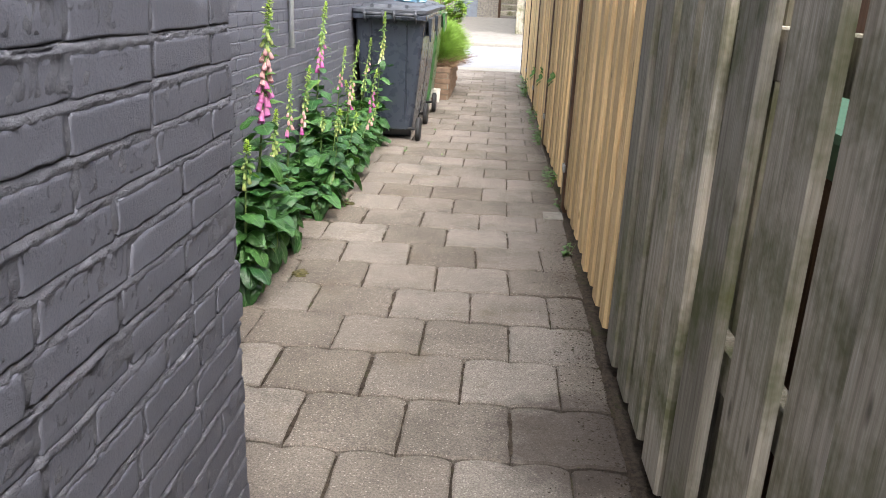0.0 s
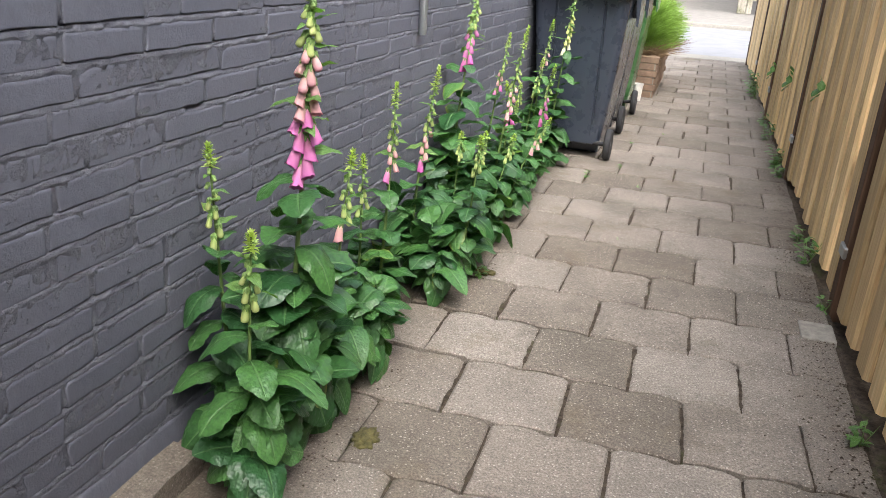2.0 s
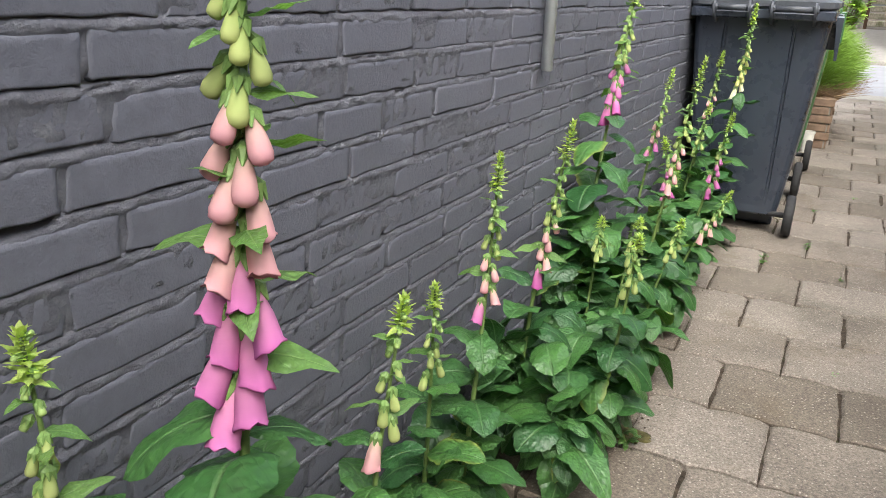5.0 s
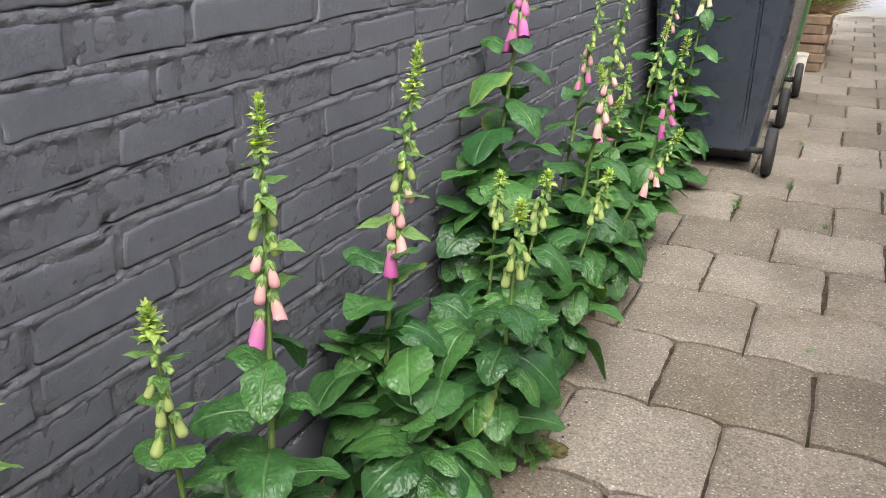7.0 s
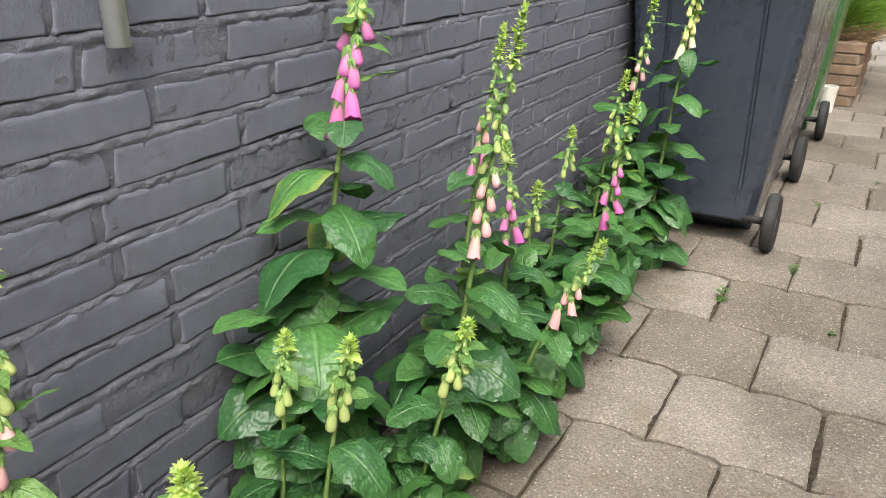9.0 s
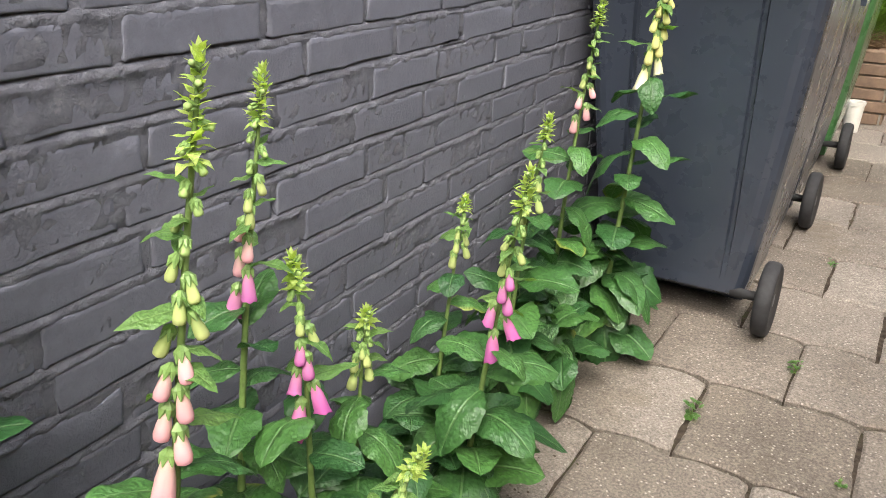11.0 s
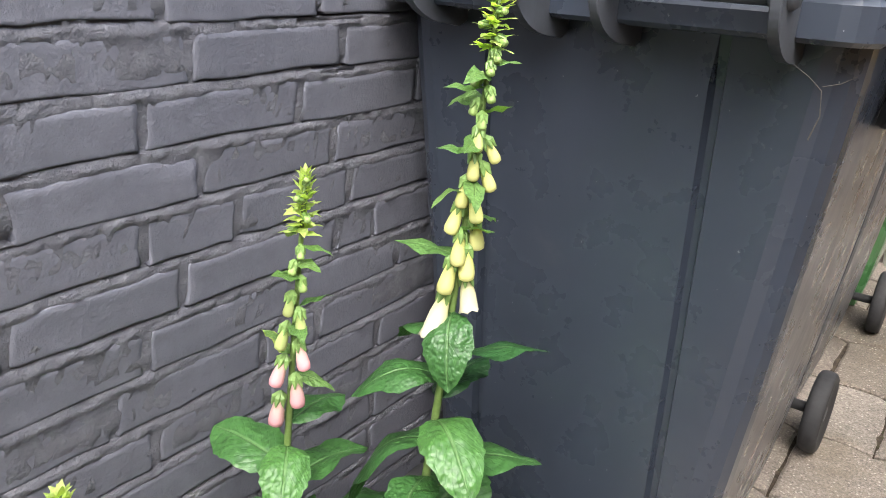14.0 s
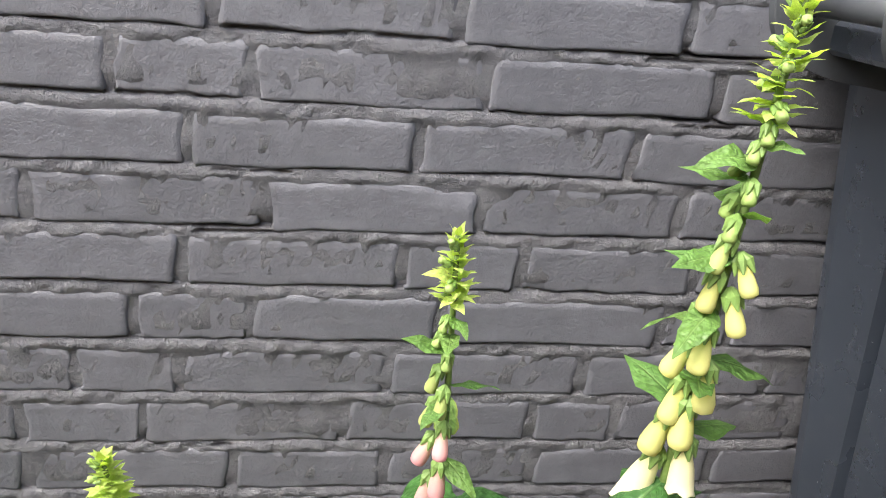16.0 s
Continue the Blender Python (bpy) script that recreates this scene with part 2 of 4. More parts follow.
def rounded(x0, x1, y0, y1, r, z, n=4):
    """A ring: a rectangle with round corners at height z."""
    pts = []
    for cx, cy, a0 in ((x1 - r, y1 - r, 0), (x0 + r, y1 - r, 90), (x0 + r, y0 + r, 180), (x1 - r, y0 + r, 270)):
        for k in range(n + 1):
            a = radians(a0 + 90 * k / n)
            pts.append((cx + r * math.cos(a), cy + r * math.sin(a), z))
    return pts


rng = random.Random(7)

# ---------------------------------------------------------------- ground, road, far side
WALL_X, FENCE_X = -1.068, 0.485
ROW0, PITCH = 2.908, 0.2898   # first cross joint and depth of a row of tiles
bm = bmesh.new()
bmesh.ops.create_grid(bm, x_segments=60, y_segments=60, size=150)
for v in bm.verts:
    v.co.z = -0.024
structure(part("ground", bm, SOIL), "dark sandy soil under and beside the paving", "ground")
structure(part("road", box(-40, 40, 12.75, 17.8, -0.3, -0.001, 0.01), ROAD), "pale grey concrete road across the alley's end", "road")
structure(part("pavement", box(-40, 40, 18.1, 20.3, -0.3, 0.05, 0.01), PAVE), "grey concrete pavement on the far side", "pavement")
structure(part("pavement_path", box(-2.4, 1.6, 20.3, 36, -0.3, 0.045, 0.01), PAVE), "grey paved path leading on between the far houses", "pavement")
kerb_far = structure(part("kerb_far", box(-40, 40, 17.8, 18.1, -0.3, 0.07, 0.015), KERB), "pale concrete kerb on the far side of the road", "kerb")
kerb_near = structure(part("kerb_near", box(-40, 40, 12.3, 12.75, -0.3, 0.004, 0.008), KERB), "pale flush concrete kerb at the alley's end", "kerb")

# ---------------------------------------------------------------- the dark painted house wall
COURSE, BRICK_L, BRICK_H = 0.0597, 0.197, 0.0478


def wall_core(name, x0, x1, y0, y1, z1, label):
    return structure(part(name, box(x0, x1, y0, y1, -0.3, z1), MORTAR), label, "brick wall")


# Slots where the mortar has fallen out: y, z, half length.
MORTAR_GAPS = ((6.016, 0.908, 0.024), (4.70, 0.668, 0.045), (3.19, 0.776, 0.03), (4.25, 0.86, 0.02), (5.3, 0.55, 0.03))


def mortar_sheet(name, x, y0, y1, z0, z1, parent, course0):
    """Rough painted mortar: each bed slopes back under the brick above and comes out flush with the brick below."""
    ny = int((y1 - y0) / 0.006)
    ys = np.linspace(y0, y1, ny + 1)
    top = (COURSE + BRICK_H) / 2
    bed = COURSE - BRICK_H
    beds = ((-0.3, -0.0003), (0.05, 0.0013), (0.3, 0.0014), (0.55, 0.0008), (0.8, -0.0003), (1.0, -0.0036), (1.15, -0.004))
    zs, back = [z0], [0.0]
    k = -1
    while course0 + COURSE * k + top < z1:
        for q, d in beds:
            zs.append(course0 + COURSE * k + top + bed * q)
            back.append(d)
        for q in (0.25, 0.5, 0.75):
            zs.append(course0 + COURSE * k + top + bed + (BRICK_H - bed * 0.25) * q)
            back.append(-0.0003)
        k += 1
    order = [i for i in range(len(zs)) if zs[i] >= z0]
    zs, back = [zs[i] for i in order], [back[i] for i in order]
    nz = len(zs) - 1
    pts = []
    for z, d0 in zip(zs, back):
        for y in ys:
            d = noise.noise((0.3, y * 16, z * 22)) * 0.0018 + noise.noise((5.3, y * 60, z * 75)) * 0.0034 + noise.noise((9.1, y * 150, z * 150)) * 0.003
            if d0 == -0.0003:
                d *= 0.5
            lost = noise.noise((3.7, y * 7, z * 11)) + 0.35 * noise.noise((6.1, y * 45, z * 30))
            if lost > 0.52 and d0 < 0.0009 and d0 != -0.0003:
                d -= 0.006
            for gy, gz, gw in MORTAR_GAPS:
                if abs(y - gy) < gw and abs(z - gz) < 0.006:
                    d -= 0.011
            pts.append((x + d0 + d, y, z + noise.noise((2.2, y * 40, z * 9)) * 0.0012))
    w = ny + 1
    faces = [(j * w + i, j * w + i + 1, (j + 1) * w + i + 1, (j + 1) * w + i) for j in range(nz) for i in range(ny)]
    me = bpy.data.meshes.new(name)
    me.from_pydata(pts, [], faces)
    me.materials.append(MORTAR)
    for p in me.polygons:
        p.use_smooth = True
    ob = new(name, me)
    ob.parent = parent
    return tagged(ob, kind="stuff")


def brick_mesh(length, height, seed):
    """One painted brick, seen from its front (+x): a flat, slightly dented face that rounds off into the joints."""
    r = random.Random(seed)
    us = (-1, -0.984, -0.93, -0.6, -0.25, 0.1, 0.45, 0.7, 0.93, 0.984, 1)
    vs = (-1, -0.95, -0.85, -0.1, 0.65, 0.91, 1)
    bm = bmesh.new()
    top, bottom = [[r.uniform(-1, 1) * 0.0019 for _ in us] for _ in range(2)]
    left, right = [[r.uniform(-1, 1) * 0.0022 for _ in vs] for _ in range(2)]
    skew = r.uniform(-0.003, 0.003)
    bite = (r.choice(us), r.choice((-1, 1))) if r.random() < 0.25 else None
    front = []
    for j, v in enumerate(vs):
        row = []
        for i, u in enumerate(us):
            corner = abs(u) == 1 and abs(v) == 1
            y = u * (length / 2 - (0.006 if corner else 0)) + skew * v + ((right if u > 0 else left)[j] if abs(u) > 0.9 else 0)
            z = v * (height / 2 - (0.004 if corner else 0)) + (top if v > 0 else bottom)[i] * abs(v)
            x = r.uniform(-0.0002, 0.0002)
            if abs(v) == 1:
                x = -0.0022 if v > 0 else -0.0012
            if abs(u) == 1:
                x = -0.0016
            if bite and abs(u - bite[0]) < 0.3 and v * bite[1] > 0.7:
                x -= 0.0022
                z -= bite[1] * 0.003
            row.append(bm.verts.new((x, y, z)))
        front.append(row)
    for j in range(len(vs) - 1):
        for i in range(len(us) - 1):
            bm.faces.new((front[j][i], front[j][i + 1], front[j + 1][i + 1], front[j + 1][i]))
    ring = front[0] + [row[-1] for row in front[1:-1]] + front[-1][::-1] + [row[0] for row in front[-2:0:-1]]
    outer = [bm.verts.new((-0.012, v.co.y * (1 + 0.003 / abs(length)), v.co.z + math.copysign(0.0008, v.co.z))) for v in ring]
    for i in range(len(ring)):
        j = (i + 1) % len(ring)
        bm.faces.new((ring[j], ring[i], outer[i], outer[j]))
    me = bpy.data.meshes.new("brick")
    bm.to_mesh(me)
    bm.free()
    me.materials.append(BRICK)
    for p in me.polygons:
        p.use_smooth = True
    return me


FULL = [brick_mesh(BRICK_L, BRICK_H, s) for s in range(14)]
HALF = [brick_mesh(0.092, BRICK_H, 40 + s) for s in range(6)]


def head_joints(known, y0, y1, r, k):
    """Places of the upright joints of one course: those known, and even lengths between and beyond them."""
    pitch = BRICK_L + 0.011
    if not known:
        start = y0 + (0.0 if k % 2 else -0.1) + r.uniform(-0.02, 0.02)
        joints = [start]
        while joints[-1] < y1:
            joints.append(joints[-1] + (0.104 if r.random() < 0.12 else pitch) + r.uniform(-0.004, 0.004))
        return joints
    joints = [known[0]]
    while joints[0] > y0 - pitch:
        joints.insert(0, joints[0] - pitch + r.uniform(-0.004, 0.004))
    for a in known[1:]:
        last = joints[-1]
        n = max(1, round((a - last) / pitch))
        joints += [last + (a - last) * i / n for i in range(1, n + 1)]
    while joints[-1] < y1:
        joints.append(joints[-1] + pitch + r.uniform(-0.004, 0.004))
    return joints


# Upright joints of the long wall, course by course.
BOND = {
    6: (5.77, 6.093), 7: (5.565, 5.682, 5.887, 6.086, 6.18), 8: (3.608, 5.515, 5.623, 5.721, 5.931, 6.133),
    9: (5.482, 5.683, 5.791, 5.98, 6.215, 6.288), 10: (3.63, 3.841, 4.043, 5.532, 5.731, 5.939, 6.056, 6.24),
    11: (3.709, 3.908, 4.116, 5.598, 5.807, 6.011, 6.21), 12: (3.638, 3.975, 4.234, 5.742, 5.946, 6.154, 6.37),
    13: (3.698, 3.907, 4.219, 5.68, 5.80, 6.006, 6.225), 14: (6.185,),
}


def lay_bricks(parent, x, y0, y1, z0, z1, near, bond):
    """Lays courses on a face at x that looks to +x. Bricks in the stretch near = (y0, y1, z0, z1) are parts, the rest one mesh."""
    rest_v, rest_f = [], []
    count = 0
    k = 0
    z = z0
    while z + COURSE <= z1 + 1e-6:
        joints = head_joints(bond.get(k), y0, y1, rng, k)
        for a, b in zip(joints, joints[1:]):
            a, b = max(a, y0), min(b, y1 + 0.004)
            gap = rng.uniform(0.008, 0.014)
            length = b - a - gap
            if length < 0.03:
                continue
            yc, zc = (a + b) / 2, z + COURSE / 2
            me = rng.choice(FULL if length > 0.14 else HALF)
            own = BRICK_L if length > 0.14 else 0.092
            m = Matrix.Translation((x + rng.uniform(-0.0008, 0.0012), yc, zc + rng.uniform(-0.0022, 0.0022))) @ Euler((rng.uniform(-0.012, 0.012), rng.uniform(-0.012, 0.012), rng.uniform(-0.008, 0.008))).to_matrix().to_4x4() @ Matrix.Diagonal((1, length / own, 1, 1))
            if near[0] < yc < near[1] and near[2] < zc < near[3] and count < 300:
                ob = new("brick", me)
                ob.parent = parent
                ob.matrix_basis = m
                count += 1
            else:
                base = len(rest_v)
                rest_v.extend(m @ v.co for v in me.vertices)
                rest_f.extend([base + i for i in p.vertices] for p in me.polygons)
        z += COURSE
        k += 1
    me = bpy.data.meshes.new("brick_courses")
    me.from_pydata(rest_v, [], rest_f)
    me.materials.append(BRICK)
    for p in me.polygons:
        p.use_smooth = True
    ob = new("brick_courses", me)
    ob.parent = parent
    tagged(ob, kind="stuff")


# Long wall beside the flowers.
WALL_END = 8.8
wall_west = wall_core("wall_west", WALL_X - 0.35, WALL_X - 0.018, 1.3, WALL_END, 3.4, "anthracite painted brick house wall with rough mortar joints")
mortar_sheet("mortar", WALL_X - 0.0004, 1.6, WALL_END, 0.0, 1.75, wall_west, 0.0563)
lay_bricks(wall_west, WALL_X, 1.6, WALL_END, 0.0563, 3.3, (4.3, 6.4, 0.2, 1.05), BOND)
# The nearer house corner stands further out.
NEAR_X, NEAR_Y = -0.395, 1.635
wall_near = wall_core("wall_corner", NEAR_X - 1.05, NEAR_X - 0.018, -2.5, NEAR_Y - 0.018, 3.4, "anthracite painted brick corner of the nearer house")
mortar_sheet("mortar", NEAR_X - 0.0004, -0.5, NEAR_Y - 0.012, 0.0, 1.75, wall_near, 0.0)
lay_bricks(wall_near, NEAR_X, -1.5, NEAR_Y, 0.0, 3.3, (0.7, NEAR_Y, 0.1, 1.4), {})


def smooth_plinth():
    """A painted cement band along the wall's foot, its top edge ragged."""
    n = 120
    rings = []
    for k in range(n + 1):
        y = 1.64 + (6.2 - 1.64) * k / n
        h = 0.112 + 0.006 * noise.noise((1.7, y * 9, 0)) + 0.004 * noise.noise((4.1, y * 40, 0))
        x = WALL_X + 0.004 + 0.002 * noise.noise((7.7, y * 12, 0))
        rings.append([(WALL_X - 0.012, y, -0.05), (x + 0.004, y, -0.05), (x + 0.003, y, 0.05), (x, y, h - 0.01), (x - 0.004, y, h), (WALL_X - 0.012, y, h + 0.002)])
    return loft(rings)


structure(part("wall_plinth", smooth_plinth(), BRICK, smooth=True), "smooth anthracite painted cement band at the wall's foot", "plinth")


# ---------------------------------------------------------------- paving tiles
def scallop(x, width):
    """The tiles' wavy cross edge: two shallow bows a tile, meeting in cusps."""
    n = max(1, round(width / 0.15))
    return 0.0145 * abs(math.sin(math.pi * n * (x / width + 0.5))) ** 0.75 - 0.009


def tile_mesh(width, seed, depth=PITCH):
    """A concrete tile with wavy front and back edges and worn, chipped arrises, lying with its top at z = 0."""
    r = random.Random(seed)
    n = 15
    half, hd, gap = width / 2 - 0.0016, depth / 2 - 0.0052, 0.0055
    outline = []
    for s, xs in ((-1, range(n)), (1, reversed(range(n)))):
        if s == 1:
            outline += [(half + r.uniform(-0.003, 0.001), q * hd) for q in (-0.7, -0.45, -0.15, 0.1, 0.35, 0.6)]
        for i in xs:
            x = -half + 2 * half * i / (n - 1)
            round_off = 0.006 if i in (0, n - 1) else 0.0
            outline.append((x * (1 - round_off), s * (hd - round_off) + scallop(x, width) + r.uniform(-0.0022, 0.0012)))
    outline += [(-half + r.uniform(-0.001, 0.003), q * hd) for q in (0.65, 0.4, 0.1, -0.1, -0.4, -0.7)]
    wear = [r.uniform(0.7, 1.5) for _ in outline]
    top = [(x * (1 - gap * w / half), y * (1 - gap * w / hd), r.uniform(-0.0006, 0.0006)) for (x, y), w in zip(outline, wear)]
    mid = [(x, y, -0.0045 * w) for (x, y), w in zip(outline, wear)]
    low = [(x, y, -0.04) for x, y in outline]
    bm = loft([low, mid, top], caps=False)
    bm.verts.ensure_lookup_table()
    bm.faces.new(bm.verts[-len(top):])
    me = bpy.data.meshes.new("paving_tile")
    bm.to_mesh(me)
    bm.free()
    me.materials.append(TILE)
    return me


def joint_sand():
    """Sand and dirt between the tiles, higher in some joints than in others."""
    nx, ny = 170, 900
    xs, ys = np.linspace(-1.06, 0.47, nx + 1), np.linspace(1.2, 9.3, ny + 1)
    scallop_mean = 0.001
    pts = []
    for y in ys:
        for x in xs:
            off = abs((y - ROW0 - scallop_mean + PITCH / 2) % PITCH - PITCH / 2)
            deep = 0.02 * max(0.0, 1 - off / 0.035)
            pts.append((x, y, min(-0.0042, -0.0065 - deep + 0.008 * noise.noise((x * 5, y * 5, 3.1)) + 0.004 * noise.noise((x * 40, y * 40, 1.7)))))
    w = nx + 1
    faces = [(j * w + i, j * w + i + 1, (j + 1) * w + i + 1, (j + 1) * w + i) for j in range(ny) for i in range(nx)]
    me = bpy.data.meshes.new("joint_sand")
    me.from_pydata(pts, [], faces)
    me.materials.append(SOIL)
    return tagged(new("joint_sand", me), "dark sand and dirt filling the paving joints", "sand", kind="stuff")


joint_sand()
paving = structure(thing("paving", "", ""), "grey concrete paving tiles with wavy edges and mossy joints", "paving")
tile_kinds = {}
row = -10
while ROW0 + row * PITCH < 12.25:
    y0 = ROW0 + row * PITCH
    second = row % 2          # rows with the joints at -0.15, 0.15
    joints = [-1.05, -0.741, -0.445, -0.143, 0.159, 0.457] if second else [-1.06, -0.895, -0.594, -0.29, 0.011, 0.311, 0.458]
    depth = min(PITCH, 12.29 - y0)
    skew = 0.045 * math.exp(-((y0 + depth / 2 - 3.5) / 0.45) ** 2)   # two rows lie a little askew
    for a, b in zip(joints, joints[1:]):
        w = b - a
        xc = (a + b) / 2
        key = (round(w, 2), rng.randrange(6), round(depth, 3))
        if key not in tile_kinds:
            tile_kinds[key] = tile_mesh(w, len(tile_kinds), depth)
        ob = new("paving_tile", tile_kinds[key])
        ob.parent = paving
        ob.matrix_basis = pose(xc, y0 + depth / 2 + skew * (xc + 0.2), rng.uniform(-0.0022, 0.0015), rng.uniform(-0.4, 0.4), rng.uniform(-0.4, 0.4), rng.uniform(-0.3, 0.3) + math.degrees(skew))
    row += 1


# ---------------------------------------------------------------- fences
def board(width, height, thick, seed, bevel=0.004, point=0.0):
    """An upright board, its foot at z = 0, its face to -x, with rounded arrises and a slight bow."""
    r = random.Random(seed)
    bm = bmesh.new()
    rings = []
    n = 5
    ph, amp = r.uniform(0, 6), r.uniform(0, 0.004)
    for k in range(n):
        z = height * k / (n - 1)
        dx = amp * math.sin(ph + 2.4 * k / n)
        dy = r.uniform(-0.0012, 0.0012)
        c = bevel
        w, t = width / 2, thick
        rings.append([(dx, -w + c + dy, z), (dx, w - c + dy, z), (dx + c, w + dy, z), (dx + t, w + dy, z), (dx + t, -w + dy, z), (dx + c, -w + dy, z)])
    bm = loft([[Vector(p) for p in ring] for ring in rings], bm=bm)
    me = bpy.data.meshes.new("board")
    bm.to_mesh(me)
    bm.free()
    return me


def fence_x(y):
    return FENCE_X + 0.012 - 0.0105 * (y - 2.0)


new_boards = [board(0.12, 1.72, 0.030, s, 0.011) for s in range(5)]
for me in new_boards:
    me.materials.append(NEW_WOOD)


def fence_panel(y0, y1, meshes, material, label, gap, wobble=0.0, foot=0.045, both=True, stagger=0.0):
    """A hit-and-miss panel: boards before and behind three rails."""
    fence = thing("timber_fence", label, "fence", group="fence panels beside the alley")
    fence.location = (fence_x((y0 + y1) / 2), (y0 + y1) / 2, foot)
    fence.rotation_euler = (0, 0, math.atan(0.0105))
    length = y1 - y0
    n = round(length / (0.143 + gap))
    step = length / n
    for k in range(n):
        y = -length / 2 + step * (k + 0.5)
        for side, x in ((0, 0.0), (1, 0.074))[:2 if both else 1]:
            ob = new("board", rng.choice(meshes))
            ob.parent = fence
            yy = y + (step / 2 if side else 0)
            if side and k == n - 1:
                yy = length / 2 - 0.075
            ob.matrix_basis = pose(x + rng.uniform(-0.003, 0.003) + stagger * (k % 2), yy + rng.uniform(-1, 1) * wobble, rng.uniform(-0.012, 0.012), rng.uniform(-0.3, 0.3) - wobble * 20, rng.uniform(-0.2, 0.2), rng.uniform(-1, 1))
    for z in (0.45, 1.05, 1.6):
        part("rail", box(0.034, 0.072, -length / 2, length / 2, z - 0.045, z + 0.045, 0.004), material, fence)
    return fence


posts_y = [4.61, 6.5, 8.4, 10.28, 12.1]
starts = [2.80] + posts_y
for a, b in zip(starts, starts[1:]):
    fence_panel(a + (0.04 if a > 3 else 0.0), b - 0.04, new_boards, NEW_WOOD, "pale new timber fence panel with upright boards", 0.057)
for y in posts_y:
    ob = thing("fence_post", "brown square timber fence post with a steel bracket", "fence post", pose(fence_x(y), y, 0), "brown fence posts")
    part("post", box(-0.004, 0.07, -0.036, 0.036, -0.2, 1.82, 0.004), DARK_WOOD, ob)
    part("bracket", box(-0.014, 0.0, -0.05, 0.03, 0.21, 0.25, 0.003), STEEL, ob, "small galvanised steel bracket")
gap_boards = [board(0.166, 2.05, 0.024, 50 + s, 0.008) for s in range(4)]
wide_boards = [board(0.196, 2.05, 0.022, 40 + s, 0.006) for s in range(4)]
for me in wide_boards + gap_boards:
    me.materials.append(OLD_WOOD)
fence_panel(1.65, 2.79, gap_boards, OLD_WOOD, "grey weathered timber fence panel with gaps between its boards", 0.085, 0.003, 0.02, True)
for a, b in ((-0.18, 1.655), (-2.05, -0.22)):
    tight = fence_panel(a, b, wide_boards, OLD_WOOD, "grey weathered timber fence panel, greened with algae", 0.052, 0.001, 0.02, False, 0.02)
    tight.location.x += 0.03

# ---------------------------------------------------------------- far side of the road
PALE_WALL = plain("pale_rendered_wall", (0.3, 0.27, 0.235), 0.9, var=0.1, scale=4)
BLUE_WALL = plain("grey_blue_painted_wall", (0.2, 0.23, 0.28), 0.85, var=0.12, scale=5)
BROWN_BRICK = plain("brown_brick", (0.2, 0.135, 0.092), 0.9, var=0.35, scale=14, bump=0.5)
GREY_BRICK = plain("grey_brown_brick", (0.27, 0.25, 0.22), 0.9, var=0.3, scale=9, bump=0.5)
GLASS = plain("dark_window_glass", (0.06, 0.07, 0.08), 0.1, var=0.1)
far_house = thing("far_house", "pale rendered house across the road with white window", "house", pose(-6.4, 37.0, 0))
part("wall", box(-4.5, 4.32, 0.0, 0.4, -0.2, 5.5, 0.01), PALE_WALL, far_house)
win = part("window", box(0.9, 3.6, -0.06, 0.05, 1.25, 2.6, 0.01), WHITE, far_house, "white framed window")
part("window_sill", box(0.8, 3.7, -0.12, 0.0, 1.17, 1.25, 0.01), KERB, win)
part("pane", box(1.0, 2.2, -0.068, -0.055, 1.35, 2.5), GLASS, win)
part("pane", box(2.3, 3.5, -0.068, -0.055, 1.35, 2.5), GLASS, win)
part("roof", box(-4.6, 4.4, -0.3, 0.6, 5.5, 5.8, 0.05), DARK_WOOD, far_house)
blue_shed = thing("garden_wall", "grey-blue painted wall at the far path's end", "wall", pose(-1.58, 37.05, 0))
part("wall", box(-0.49, 0.495, 0.0, 0.3, -0.2, 3.2, 0.01), BLUE_WALL, blue_shed)
brick_end = thing("garden_wall", "weathered grey-brown brick wall at the far path's end", "wall", pose(-0.58, 37.0, 0))
courses = bmesh.new()
for k in range(26):
    for i in range(-1, 5):
        a = -0.5 + 0.25 * i + (0.125 if k % 2 else 0)
        a0, a1 = max(a, -0.495), min(a + 0.24, 0.44)
        if a1 - a0 > 0.03:
            box(a0, a1, -0.02, 0.0, 0.085 * k, 0.085 * k + 0.077, bm=courses)
part("wall", box(-0.5, 0.45, 0.0, 0.3, -0.2, 3.0), MORTAR, brick_end)
part("brick_courses", courses, GREY_BRICK, brick_end)["kind"] = "stuff"
shutter = thing("slatted_shutter", "grey slatted timber screen at the far path's end", "shutter", pose(0.32, 36.95, 0))
part("post", box(-0.46, -0.34, -0.05, 0.05, -0.1, 2.6, 0.01), DARK_WOOD, shutter)
for k in range(9):
    part("slat", box(-0.34, 0.46, -0.03, 0.03, 0.12 + 0.27 * k, 0.33 + 0.27 * k, 0.02), OLD_WOOD, shutter).rotation_euler = (0.12, 0, 0)
gate = thing("timber_gate", "grey weathered timber gate beside the far path", "gate", pose(0.78, 22.7, 0, 0, 0, 4))
for k, (a, b) in enumerate(((-0.33, -0.13), (-0.12, 0.0), (0.17, 0.34))):
    part("board", box(a, b, -0.03, 0.03, 0.05, 2.3, 0.01), OLD_WOOD, gate)
for z in (0.35, 1.1, 1.9):
    part("rail", box(-0.33, 0.34, 0.03, 0.08, z, z + 0.12, 0.01), OLD_WOOD, gate)
far_fence = thing("timber_fence", "grey weathered timber fence along the far path", "fence", pose(1.25, 23.0, 0))
for k in range(60):
    part("board", box(-0.012, 0.012, 0.2 * k, 0.2 * k + 0.185, 0.05, 2.1 + rng.uniform(-0.02, 0.02), 0.004), OLD_WOOD, far_fence)
